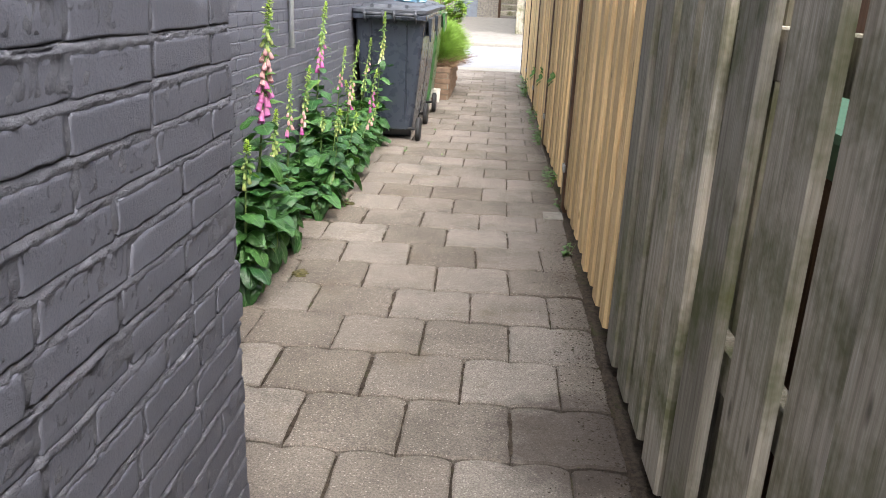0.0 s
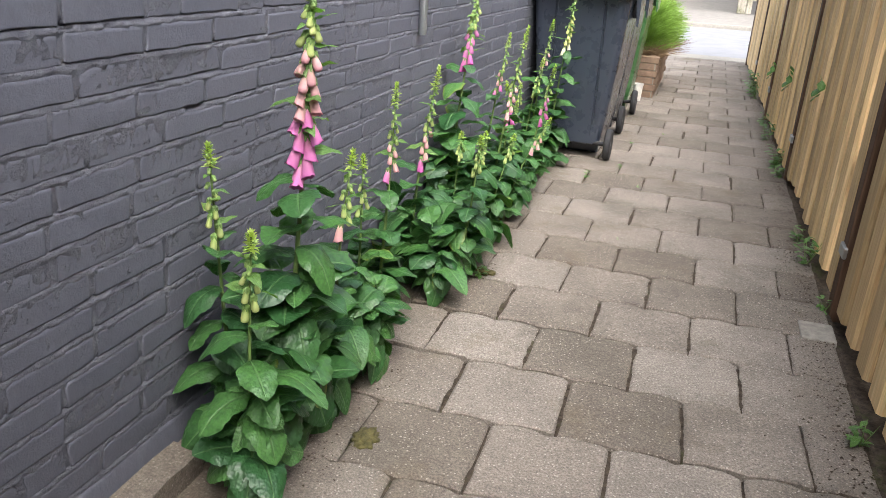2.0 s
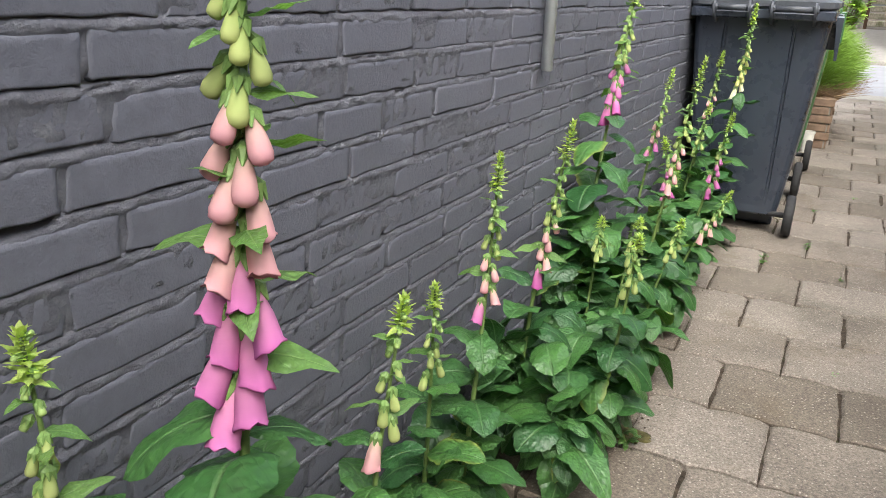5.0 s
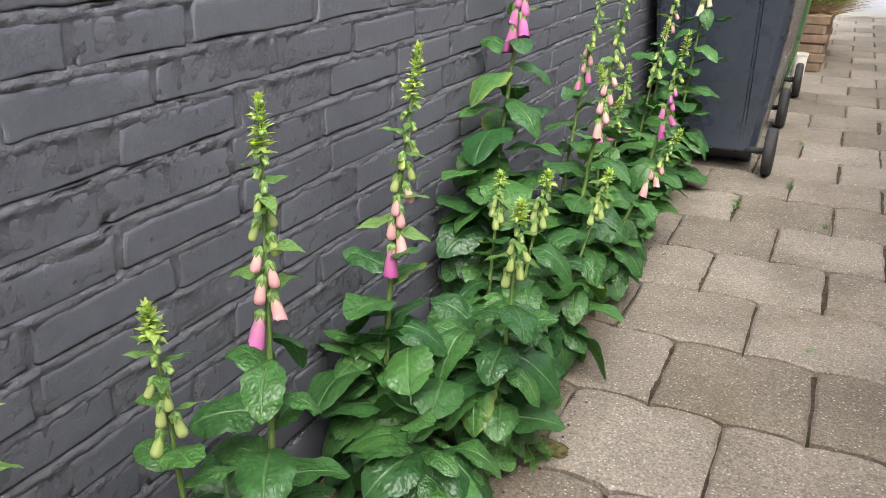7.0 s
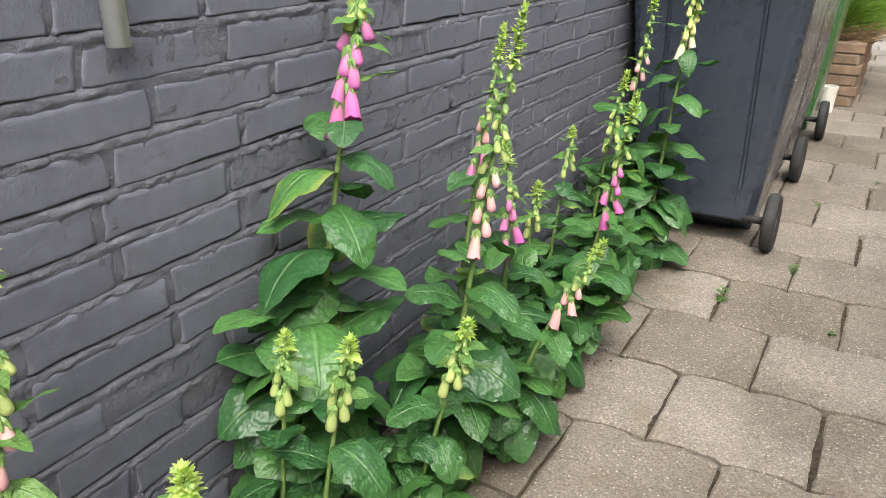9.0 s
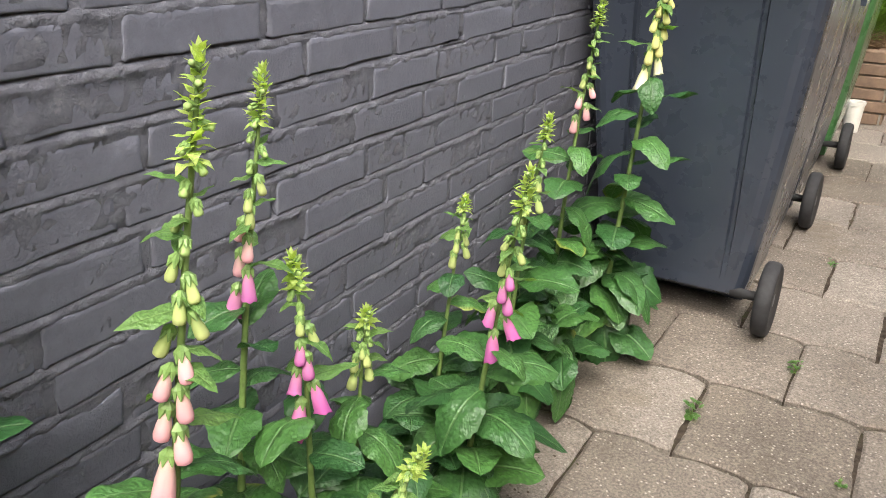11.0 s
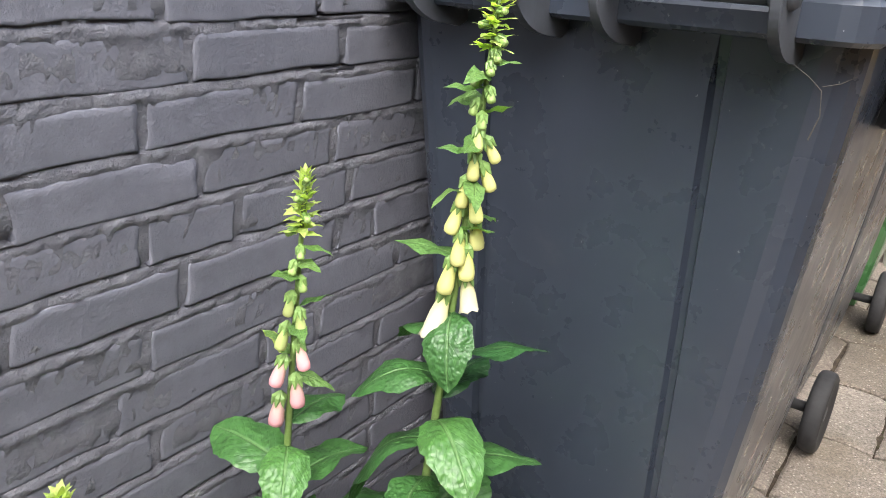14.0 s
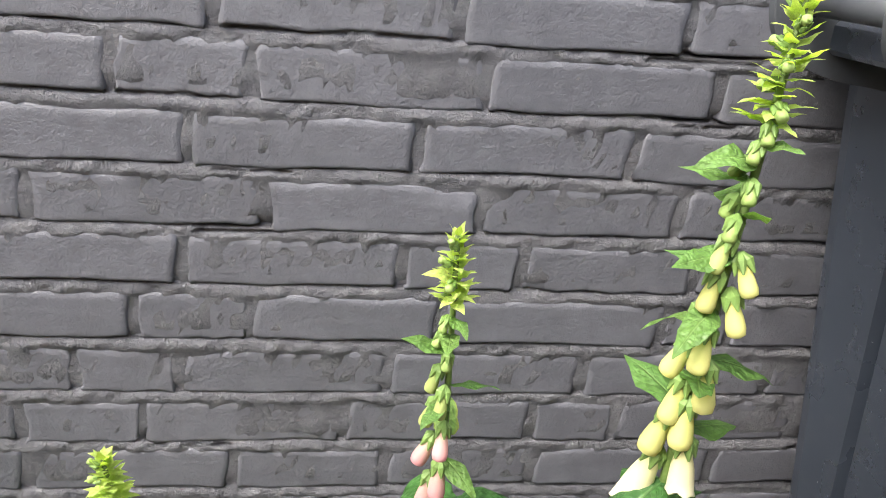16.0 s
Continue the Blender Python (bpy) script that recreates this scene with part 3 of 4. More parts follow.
side_house = thing("far_house", "grey-brown brick house beside the far path", "house", pose(-2.6, 21.5, 0))
part("wall", box(-7.0, 0.0, 0.0, 15.3, -0.2, 5.5, 0.01), GREY_BRICK, side_house)
part("roof", box(-7.2, 0.2, -0.3, 15.4, 5.5, 5.8, 0.05), DARK_WOOD, side_house)
right_house = thing("far_house", "brown brick house across the road", "house", pose(1.6, 21.5, 0))
part("wall", box(0.0, 9.0, 0.0, 15.3, -0.2, 5.5, 0.01), BROWN_BRICK, right_house)
part("roof", box(-0.2, 9.2, -0.3, 15.4, 5.5, 5.8, 0.05), DARK_WOOD, right_house)


# ---------------------------------------------------------------- wheeled bins
def wheeled_bin(m, body_mat, lid_mat, label, extra=0.0):
    """Origin under the bin's back edge, centred; its back with hinge and wheels faces -y."""
    b = thing("wheeled_bin", label, "wheelie bin", m, "wheeled bins against the wall")
    b.empty_display_size = 0.1

    def ring(z, hw, y0, y1, dip, r=0.04):
        y1 += extra
        back = [(-hw + r, y0)]
        for g in (-0.135, 0.135):
            back += [(g - 0.008, y0), (g - 0.004, y0 + dip), (g + 0.004, y0 + dip), (g + 0.008, y0)]
        back += [(hw - r, y0)]
        corner = lambda cx, cy, a0: [(cx + r * math.cos(radians(a0 + 90 * k / 4)), cy + r * math.sin(radians(a0 + 90 * k / 4))) for k in range(1, 5)]
        pts = back + corner(hw - r, y0 + r, -90) + [(hw, y1 - r)] + corner(hw - r, y1 - r, 0) + [(-hw + r, y1)] + corner(-hw + r, y1 - r, 90) + [(-hw, y0 + r)] + corner(-hw + r, y0 + r, 180)[:-1]
        return [(x, y, z) for x, y in pts]

    part("body", loft([ring(0.082, 0.178, 0.1, 0.60, 0.0), ring(0.09, 0.186, 0.093, 0.61, 0.0), ring(0.12, 0.192, 0.096, 0.612, 0.0), ring(0.25, 0.208, 0.098, 0.622, 0.012),
                       ring(0.5, 0.233, 0.085, 0.645, 0.012), ring(0.86, 0.264, 0.06, 0.675, 0.012), ring(0.915, 0.268, 0.057, 0.68, 0.0), ring(0.955, 0.27, 0.05, 0.685, 0.0)]), body_mat, b)
    part("foot", box(-0.17, 0.17, 0.25, 0.59, 0.0, 0.084, 0.015, 2), body_mat, b)
    part("rim", loft([rounded(-0.276, 0.276, 0.015, 0.705 + extra, 0.035, 0.915), rounded(-0.282, 0.282, 0.008, 0.712 + extra, 0.04, 0.92), rounded(-0.282, 0.282, 0.008, 0.712 + extra, 0.04, 0.95), rounded(-0.276, 0.276, 0.015, 0.705 + extra, 0.035, 0.957)]), body_mat, b)
    bm = loft([[(0.282, 0.22, 0.915), (0.282, 0.58, 0.915), (0.308, 0.58, 0.915), (0.308, 0.22, 0.915)],
               [(0.297, 0.23, 0.755), (0.297, 0.54, 0.77), (0.308, 0.54, 0.77), (0.308, 0.23, 0.755)]])
    box(0.238, 0.298, 0.4, 0.41, 0.79, 0.92, bm=bm)
    box(0.248, 0.308, 0.22, 0.58, 0.905, 0.93, bm=bm)
    bmesh.ops.recalc_face_normals(bm, faces=bm.faces)
    part("side_grip", bm, body_mat, b)
    bm = loft([rounded(-0.278, 0.278, 0.01, 0.73 + extra, 0.05, 0.960), rounded(-0.284, 0.284, 0.004, 0.738 + extra, 0.055, 0.966), rounded(-0.284, 0.284, 0.004, 0.738 + extra, 0.055, 0.988),
               rounded(-0.255, 0.255, 0.02, 0.72 + extra, 0.05, 1.0), rounded(-0.225, 0.225, 0.05, 0.69 + extra, 0.05, 1.004), rounded(-0.21, 0.21, 0.07, 0.67 + extra, 0.05, 1.022), rounded(-0.15, 0.15, 0.14, 0.6 + extra, 0.05, 1.034)])
    lid = part("lid", bm, lid_mat, b, smooth=False)
    for x in (-0.13, 0.0, 0.13):
        part("lid_rib", box(x - 0.012, x + 0.012, 0.03, 0.2, 0.995, 1.028, 0.006, 2), lid_mat, lid)
    part("lid_grip", box(-0.09, 0.09, 0.735 + extra, 0.765 + extra, 0.962, 0.985, 0.006, 2), lid_mat, lid)
    for x in (-0.175, -0.04, 0.045, 0.205):
        prof = [(-0.036 + 0.027 * math.cos(radians(a)), 0.958 + 0.027 * math.sin(radians(a))) for a in range(70, 200, 13)]
        prof += [(0.035 - 0.097 * math.cos(radians(a)), 0.948 - 0.053 * math.sin(radians(a))) for a in range(5, 86, 8)] + [(0.045, 0.892), (0.062, 0.9), (0.06, 0.985)]
        bm = loft([[(x - 0.005, y, z) for y, z in prof], [(x + 0.005, y, z) for y, z in prof]])
        bmesh.ops.bevel(bm, geom=bm.edges[:], offset=0.0012, segments=1, affect="EDGES")
        bmesh.ops.recalc_face_normals(bm, faces=bm.faces)
        lug = part("hinge_lug", bm, BIN_TRIM, b)
        part("hinge_pin", lathe([(0.004, -0.012), (0.012, -0.012), (0.015, -0.008), (0.015, 0.008), (0.012, 0.012), (0.004, 0.012)], 20, "X", (x, -0.036, 0.958)), BIN_TRIM, lug, smooth=True)
    for a, c in ((-0.175, -0.04), (0.045, 0.205)):
        part("handle", lathe([(0.003, a), (0.012, a), (0.012, c), (0.003, c)], 18, "X", (0, -0.036, 0.958)), BIN_TRIM, b, smooth=True)
        part("handle_web", box(a, c, -0.012, 0.03, 0.918, 0.944, 0.004), body_mat, b)
    for s in (-1, 1):
        part("axle", lathe([(0.004, -0.05), (0.012, -0.05), (0.012, 0.03), (0.004, 0.03)], 14, "X", (s * 0.205, 0.105, 0.092)), RUBBER, b, "dark steel axle", smooth=True)
        c = (s * 0.24, 0.105, 0.092)
        w = part("wheel", lathe([(0.066, -0.015), (0.082, -0.019), (0.089, -0.015), (0.092, -0.006), (0.092, 0.006), (0.089, 0.015), (0.082, 0.019), (0.066, 0.015)], 36, "X", c), RUBBER, b, smooth=True)
        part("rim", lathe([(0.004, -0.008), (0.062, -0.006), (0.067, -0.013), (0.067, 0.013), (0.062, 0.006), (0.004, 0.008)], 28, "X", c), BIN_GREY, w)
        part("hub", lathe([(0.004, -0.016), (0.017, -0.015), (0.02, -0.008), (0.02, 0.008), (0.017, 0.015), (0.004, 0.016)], 20, "X", c), BIN_TRIM, w)
        for k in range(8):
            q = 2 * math.pi * k / 8
            u = Vector((0, math.cos(q), math.sin(q)))
            part("spoke", tube([Vector(c) + u * 0.018, Vector(c) + u * 0.064], 0.0095, 6), BIN_TRIM, w)
    return b


BIN_X = -0.79
wheeled_bin(pose(BIN_X + 0.008, 6.262, 0, 0, 0, 0.6), BIN_GREY, BIN_TRIM, "charcoal grey wheelie bin, closed, its back to the path", 0.055)
wheeled_bin(pose(BIN_X - 0.014, 7.08, 0, 0, 0, -0.4), BIN_GREY, BIN_TRIM, "charcoal grey wheelie bin with plastic bag on its lid")
wheeled_bin(pose(BIN_X, 7.84, 0, 0, 0, 0.8), BIN_GREEN, BIN_TRIM, "green wheelie bin with a dark grey lid")
# A crumpled bag on the middle bin's lid.
bm = bmesh.new()
bmesh.ops.create_icosphere(bm, subdivisions=4, radius=1)
for v in bm.verts:
    k = 1 + 0.35 * noise.noise(v.co * 2.3) + 0.16 * noise.noise(v.co * 6)
    v.co = Vector((v.co.x * 0.13 * k, v.co.y * 0.17 * k, max(v.co.z, -0.25) * 0.032 * k))
bag = part("plastic_bag", bm, plain("blue_white_film", (0.24, 0.42, 0.56), 0.25, var=0.5, scale=13), smooth=True)
bag.location = (-0.75, 7.38, 1.041)
tagged(bag, "crumpled blue and white plastic bag on a bin lid", "bag")
# A white pot beside the green bin.
pot = part("plant_pot", lathe([(0.03, 0.0), (0.034, 0.0), (0.042, 0.125), (0.046, 0.127), (0.046, 0.142), (0.04, 0.142), (0.038, 0.12), (0.03, 0.02)], 24), WHITE, smooth=False)
pot.location = (-0.585, 8.62, 0.0)
tagged(pot, "small white plastic pot on the paving", "pot")

# ---------------------------------------------------------------- brick planter
planter = thing("brick_planter", "low brown brick planter with bushes", "planter", pose(-0.775, 8.80, 0))
PL_W, PL_L, PL_H = 0.62, 1.55, 0.345
part("core", box(-PL_W / 2 + 0.012, PL_W / 2 - 0.012, 0.012, PL_L - 0.012, -0.05, PL_H - 0.04), KERB, planter)
stretcher = bpy.data.meshes.new("brick")
bm = box(-0.094, 0.094, -0.045, 0.045, -0.026, 0.026, 0.004)
bm.to_mesh(stretcher)
bm.free()
stretcher.materials.append(BROWN_BRICK)
for k in range(6):
    z = 0.028 + 0.0585 * k
    off = 0.1 if k % 2 else 0.0
    for i in range(3):
        for y, turn in ((0.045, 0), (PL_L - 0.045, 0)):
            ob = new("brick", stretcher)
            ob.parent = planter
            ob.matrix_basis = pose(-0.205 + 0.205 * i + (0.02 if k % 2 else -0.01), y + rng.uniform(-0.002, 0.002), z, 0, 0, rng.uniform(-1, 1))
    for i in range(7):
        for x in (-PL_W / 2 + 0.045, PL_W / 2 - 0.045):
            yy = 0.11 + off + 0.2 * i
            if yy < PL_L - 0.09:
                ob = new("brick", stretcher)
                ob.parent = planter
                ob.matrix_basis = pose(x + rng.uniform(-0.002, 0.002), yy, z, 0, 0, 90 + rng.uniform(-1, 1))


# ---------------------------------------------------------------- plants
def leaf_material(name, a, b, vein, scale=9.0, rough=0.36, thin=0.16):
    """Leaf blades: u runs along the blade, v across it from the midrib; puckered between sunken veins."""
    m = Mat(name, rough, spec=0.42)
    uv = m.t.nodes.new("ShaderNodeUVMap").outputs[0]
    sep = m.n("ShaderNodeSeparateXYZ")
    m.to(uv, sep.inputs[0])
    u, v = sep.outputs[0], sep.outputs[1]
    av = m.math("ABSOLUTE", m.math("SUBTRACT", v, 0.5))
    wob = m.math("MULTIPLY", m.noise(5.0, 3, 0.6, uv), 0.12)
    phase = m.math("ADD", m.math("SUBTRACT", u, m.math("MULTIPLY", av, 0.75)), wob)
    saw = m.math("ABSOLUTE", m.math("SINE", m.math("MULTIPLY", phase, scale * 3.1416)))
    side = m.ramp(saw, (0.0, G(1)), (0.4, G(0)))
    mid = m.ramp(av, (0.012, G(1)), (0.04, G(0)))
    blade = m.tc.outputs["Object"]
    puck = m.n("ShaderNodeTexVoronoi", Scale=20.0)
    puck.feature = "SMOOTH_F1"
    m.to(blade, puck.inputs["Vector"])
    r = m.info.outputs["Random"]
    col = m.mix(r, a, b)
    col = m.mix(m.math("MULTIPLY", m.noise(3.0, 4, 0.6, uv), 0.55), col, tuple(x * 0.6 for x in a))
    # Creases between puckers and side veins are darkened in the colour, besides the bump.
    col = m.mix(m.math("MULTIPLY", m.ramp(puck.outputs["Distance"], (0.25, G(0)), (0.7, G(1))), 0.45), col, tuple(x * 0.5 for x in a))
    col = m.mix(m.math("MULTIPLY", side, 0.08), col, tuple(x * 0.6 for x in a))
    col = m.mix(m.math("MULTIPLY", mid, 0.4), col, vein)
    # Some older leaves yellow from the rim inwards.
    rim = m.math("ADD", m.math("MULTIPLY", av, 1.6), m.math("MULTIPLY", m.noise(4.0, 4, 0.7, uv), 0.5))
    old = m.math("MULTIPLY", m.ramp(r, (0.95, G(0)), (0.98, G(1))), m.ramp(rim, (0.8, G(0)), (1.15, G(0.5))))
    col = m.mix(old, col, (0.36, 0.33, 0.06))
    holes = m.ramp(m.noise(14.0, 2, 0.5, uv), (0.76, G(0)), (0.79, G(0.7)))
    col = m.mix(holes, col, (0.16, 0.13, 0.05))
    m.color(col)
    veins = m.math("MAXIMUM", m.math("MULTIPLY", side, 0.07), m.math("MULTIPLY", mid, 0.6))
    height = m.math("SUBTRACT", m.math("MULTIPLY", puck.outputs["Distance"], -0.6), veins)
    m.bump((height, 0.55, 0.005), (m.noise(6.0, 2, 0.5, blade), 0.45, 0.012))
    tr = m.n("ShaderNodeBsdfTranslucent")
    m.to(m.mix(1.0, col, (1.3, 1.5, 0.5), "MULTIPLY"), tr.inputs["Color"])
    mx = m.n("ShaderNodeMixShader")
    mx.inputs[0].default_value = thin
    out = m.t.nodes["Material Output"]
    m.to(m.b.outputs[0], mx.inputs[1])
    m.to(tr.outputs[0], mx.inputs[2])
    m.to(mx.outputs[0], out.inputs["Surface"])
    return m.m


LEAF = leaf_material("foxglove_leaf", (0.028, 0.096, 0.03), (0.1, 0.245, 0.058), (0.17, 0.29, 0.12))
YOUNG = leaf_material("foxglove_bract", (0.13, 0.27, 0.075), (0.23, 0.38, 0.11), (0.3, 0.44, 0.18), 6.0, 0.35, 0.35)
TIP_LEAF = leaf_material("foxglove_tip_bract", (0.58, 0.72, 0.22), (0.72, 0.84, 0.28), (0.7, 0.8, 0.36), 6.0, 0.5, 0.45)
WEED = leaf_material("weed_leaf", (0.07, 0.17, 0.035), (0.13, 0.27, 0.05), (0.2, 0.35, 0.1), 5.0)
SHRUB = leaf_material("bright_shrub_leaf", (0.2, 0.36, 0.04), (0.34, 0.5, 0.06), (0.4, 0.55, 0.12), 5.0)
STEM = plain("green_stem", (0.13, 0.2, 0.055), 0.55, var=0.3, scale=60)
BUD = plain("green_bud", (0.23, 0.33, 0.1), 0.55, var=0.25, scale=90)


def petal(name, tip, top):
    """Bell petals: paler and greener towards the calyx, with fine streaks."""
    m = Mat(name, 0.72, spec=0.2)
    sep = m.n("ShaderNodeSeparateXYZ")
    m.to(m.tc.outputs["Generated"], sep.inputs[0])
    col = m.ramp(sep.outputs[2], (0.0, tip), (0.55, tuple((a + b) / 2 for a, b in zip(tip, top))), (1.0, top))
    tone = m.ramp(m.info.outputs["Random"], (0.0, G(0.82)), (1.0, G(1.1)))
    col = m.mix(1.0, col, tone, "MULTIPLY")
    m.color(m.mix(m.math("MULTIPLY", m.noise(140.0, 3), 0.3), col, tuple(x * 0.7 for x in tip)))
    m.bump((m.noise(200.0, 3), 0.2, 0.001))
    tr = m.n("ShaderNodeBsdfTranslucent")
    m.to(col, tr.inputs["Color"])
    mx = m.n("ShaderNodeMixShader")
    mx.inputs[0].default_value = 0.3
    m.to(m.b.outputs[0], mx.inputs[1])
    m.to(tr.outputs[0], mx.inputs[2])
    m.to(mx.outputs[0], m.t.nodes["Material Output"].inputs["Surface"])
    return m.m


PETAL = {
    "pink": petal("pink_petal", (0.6, 0.16, 0.46), (0.7, 0.36, 0.46)),
    "deep": petal("magenta_petal", (0.56, 0.11, 0.4), (0.68, 0.28, 0.46)),
    "blush": petal("blush_petal", (0.76, 0.38, 0.44), (0.68, 0.56, 0.42)),
    "cream": petal("cream_petal", (0.8, 0.76, 0.6), (0.66, 0.66, 0.28)),
    "lemon": petal("lemon_petal", (0.76, 0.75, 0.32), (0.56, 0.6, 0.18)),
    "lime": petal("lime_bud_petal", (0.5, 0.56, 0.22), (0.3, 0.42, 0.13)),
}


def leaf_mesh(seed, droop, width, material, nu=10, nv=6, petiole=0.1, tooth=0.05, shape=(0.86, 0.62)):
    """A unit leaf along +x with a folded midrib, bent tip, wavy rim and blistered blade."""
    r = random.Random(seed)
    bm = bmesh.new()
    uvl = bm.loops.layers.uv.new("UVMap")
    grid, ph, twist, lobe = [], r.uniform(0, 6), r.uniform(-0.3, 0.3), r.uniform(-1.4, 1.4)
    for i in range(nu + 1):
        u = i / nu
        s = max(0.0, (u - petiole) / (1 - petiole))
        w = width * max(0.035, (math.sin(math.pi * s ** shape[0]) ** shape[1]) if 0 < s < 1 else 0.0) if u < 1 else 0.004
        ang = -droop * u * u
        row = []
        for j in range(nv + 1):
            v = j / nv * 2 - 1
            ww = w * (1 + tooth * math.sin(i * 2.6 + ph) * (abs(v) == 1))
            z = 0.26 * abs(v) * w - 0.3 * v * v * w + math.sin(u * 11 + ph + v * 2.2) * 0.045 * abs(v) * (w / width) + twist * v * w * u
            groove = abs(math.sin(math.pi * (6.5 * u - 2.6 * abs(v) + 0.3 * math.sin(ph + 5 * v))))
            z += 0.006 * (groove ** 0.6 - 0.6) * (w / width) * (nu > 10) * min(1.0, 1.6 * abs(v))
            z += 0.05 * lobe * math.sin(2.3 * u + ph) * v * v * (w / width)
            x = u * (1 - 0.25 * droop * u)
            row.append((bm.verts.new((x - z * math.sin(ang) * 0.5, v * ww, z - droop * 0.5 * u ** 2.2)), u, j / nv))
        grid.append(row)
    for i in range(nu):
        for j in range(nv):
            q = (grid[i][j], grid[i + 1][j], grid[i + 1][j + 1], grid[i][j + 1])
            f = bm.faces.new([a[0] for a in q])
            f.smooth = True
            for lp, a in zip(f.loops, q):
                lp[uvl].uv = (a[1], a[2])
    me = bpy.data.meshes.new("leaf")
    bm.to_mesh(me)
    bm.free()
    me.materials.append(material)
    return me


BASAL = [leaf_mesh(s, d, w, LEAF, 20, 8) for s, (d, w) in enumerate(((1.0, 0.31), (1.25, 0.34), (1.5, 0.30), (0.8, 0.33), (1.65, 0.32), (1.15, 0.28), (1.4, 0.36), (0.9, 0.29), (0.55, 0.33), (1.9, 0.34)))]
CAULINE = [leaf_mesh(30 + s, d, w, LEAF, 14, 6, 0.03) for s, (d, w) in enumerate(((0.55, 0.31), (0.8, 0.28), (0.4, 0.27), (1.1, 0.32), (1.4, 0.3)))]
BRACT = [leaf_mesh(50 + s, d, w, YOUNG, 8, 2, 0.0, 0.035, (0.6, 0.85)) for s, (d, w) in enumerate(((0.25, 0.2), (0.5, 0.18), (0.8, 0.22)))]
TIP_BRACT = [leaf_mesh(60 + s, d, w, TIP_LEAF, 5, 2, 0.0, 0.03, (0.5, 0.9)) for s, (d, w) in enumerate(((0.1, 0.24), (0.4, 0.22), (0.7, 0.27)))]


def bell_mesh(material, length, mouth, closed=False):
    """One hanging bell along -z from its calyx at the origin, hollow when open, with a frilled lip."""
    n = 12
    if closed:
        prof = [(0.0016, 0.0), (0.0036, -0.06 * length), (mouth * 0.46, -0.25 * length), (mouth * 0.66, -0.52 * length), (mouth * 0.76, -0.78 * length), (mouth * 0.66, -0.93 * length), (mouth * 0.3, -0.99 * length), (0.001, -length)]
    else:
        prof = [(0.0018, 0.0), (0.0042, -0.05 * length), (mouth * 0.52, -0.22 * length), (mouth * 0.78, -0.5 * length), (mouth * 0.88, -0.74 * length), (mouth * 0.93, -0.9 * length), (mouth * 1.03, -0.975 * length), (mouth * 0.98, -length), (mouth * 0.9, -0.985 * length), (mouth * 0.82, -0.85 * length), (mouth * 0.66, -0.45 * length), (0.002, -0.2 * length)]
    rings = []
    for r, z in prof:
        ring = []
        for k in range(n):
            a = 2 * math.pi * k / n
            lip = (1 + 0.1 * math.cos(5 * a)) if z < -0.96 * length and not closed else 1
            zz = z * (1 + (0.07 * math.cos(a) + 0.03 * math.cos(5 * a)) * (z < -0.96 * length and not closed))
            ring.append((r * lip * math.cos(a), r * lip * math.sin(a), zz))
        rings.append(ring)
    bm = loft(rings)
    me = bpy.data.meshes.new("flower")
    bm.to_mesh(me)
    bm.free()
    for p in me.polygons:
        p.use_smooth = True
    me.materials.append(material)
    return me


OPEN = {k: bell_mesh(PETAL[k], 0.042, 0.0105) for k in ("pink", "deep", "blush", "cream")}
SHUT = {k: bell_mesh(PETAL[k], 0.028, 0.0084, True) for k in ("pink", "blush", "cream", "lemon", "lime")}
GREEN_BUD = bell_mesh(BUD, 0.015, 0.0062, True)
bm = bmesh.new()
for k in range(5):
    a = 2 * math.pi * k / 5
    tube([(0, 0, 0.001), (0.004 * math.cos(a), 0.004 * math.sin(a), -0.004), (0.0062 * math.cos(a), 0.0062 * math.sin(a), -0.012)], [0.0024, 0.0036, 0.0006], 6, bm)
CAP = plain("calyx_green", (0.15, 0.25, 0.07), 0.5, var=0.25, scale=90)
CALYX = bpy.data.meshes.new("calyx")
bm.to_mesh(CALYX)
bm.free()
CALYX.materials.append(CAP)


def child(name, me, parent, m):
    ob = new(name, me)
    ob.parent = parent
    ob.matrix_basis = m
    return ob


def turned(p, heading, pitch, size, roll=0.0):
    """A pose at p whose +x points along heading (degrees from +x) and rises by pitch."""
    return Matrix.Translation(p) @ Matrix.Rotation(radians(heading), 4, "Z") @ Matrix.Rotation(radians(-pitch), 4, "Y") @ Matrix.Rotation(radians(roll), 4, "X") @ Matrix.Scale(size, 4)


def clear_of_wall(p, heading, size, pitch):
    """Turns a leaf aside that would run into the house wall."""
    for _ in range(14):
        reach = p[0] + math.cos(radians(heading)) * size * math.cos(radians(pitch)) * 0.85
        side = abs(math.sin(radians(heading))) * size * 0.2
        if reach - side > WALL_X + 0.012:
            break
        heading = heading + (9 if math.sin(radians(heading)) < 0 else -9) if math.cos(radians(heading)) < 0 else heading
        size *= 0.97
    return heading, size


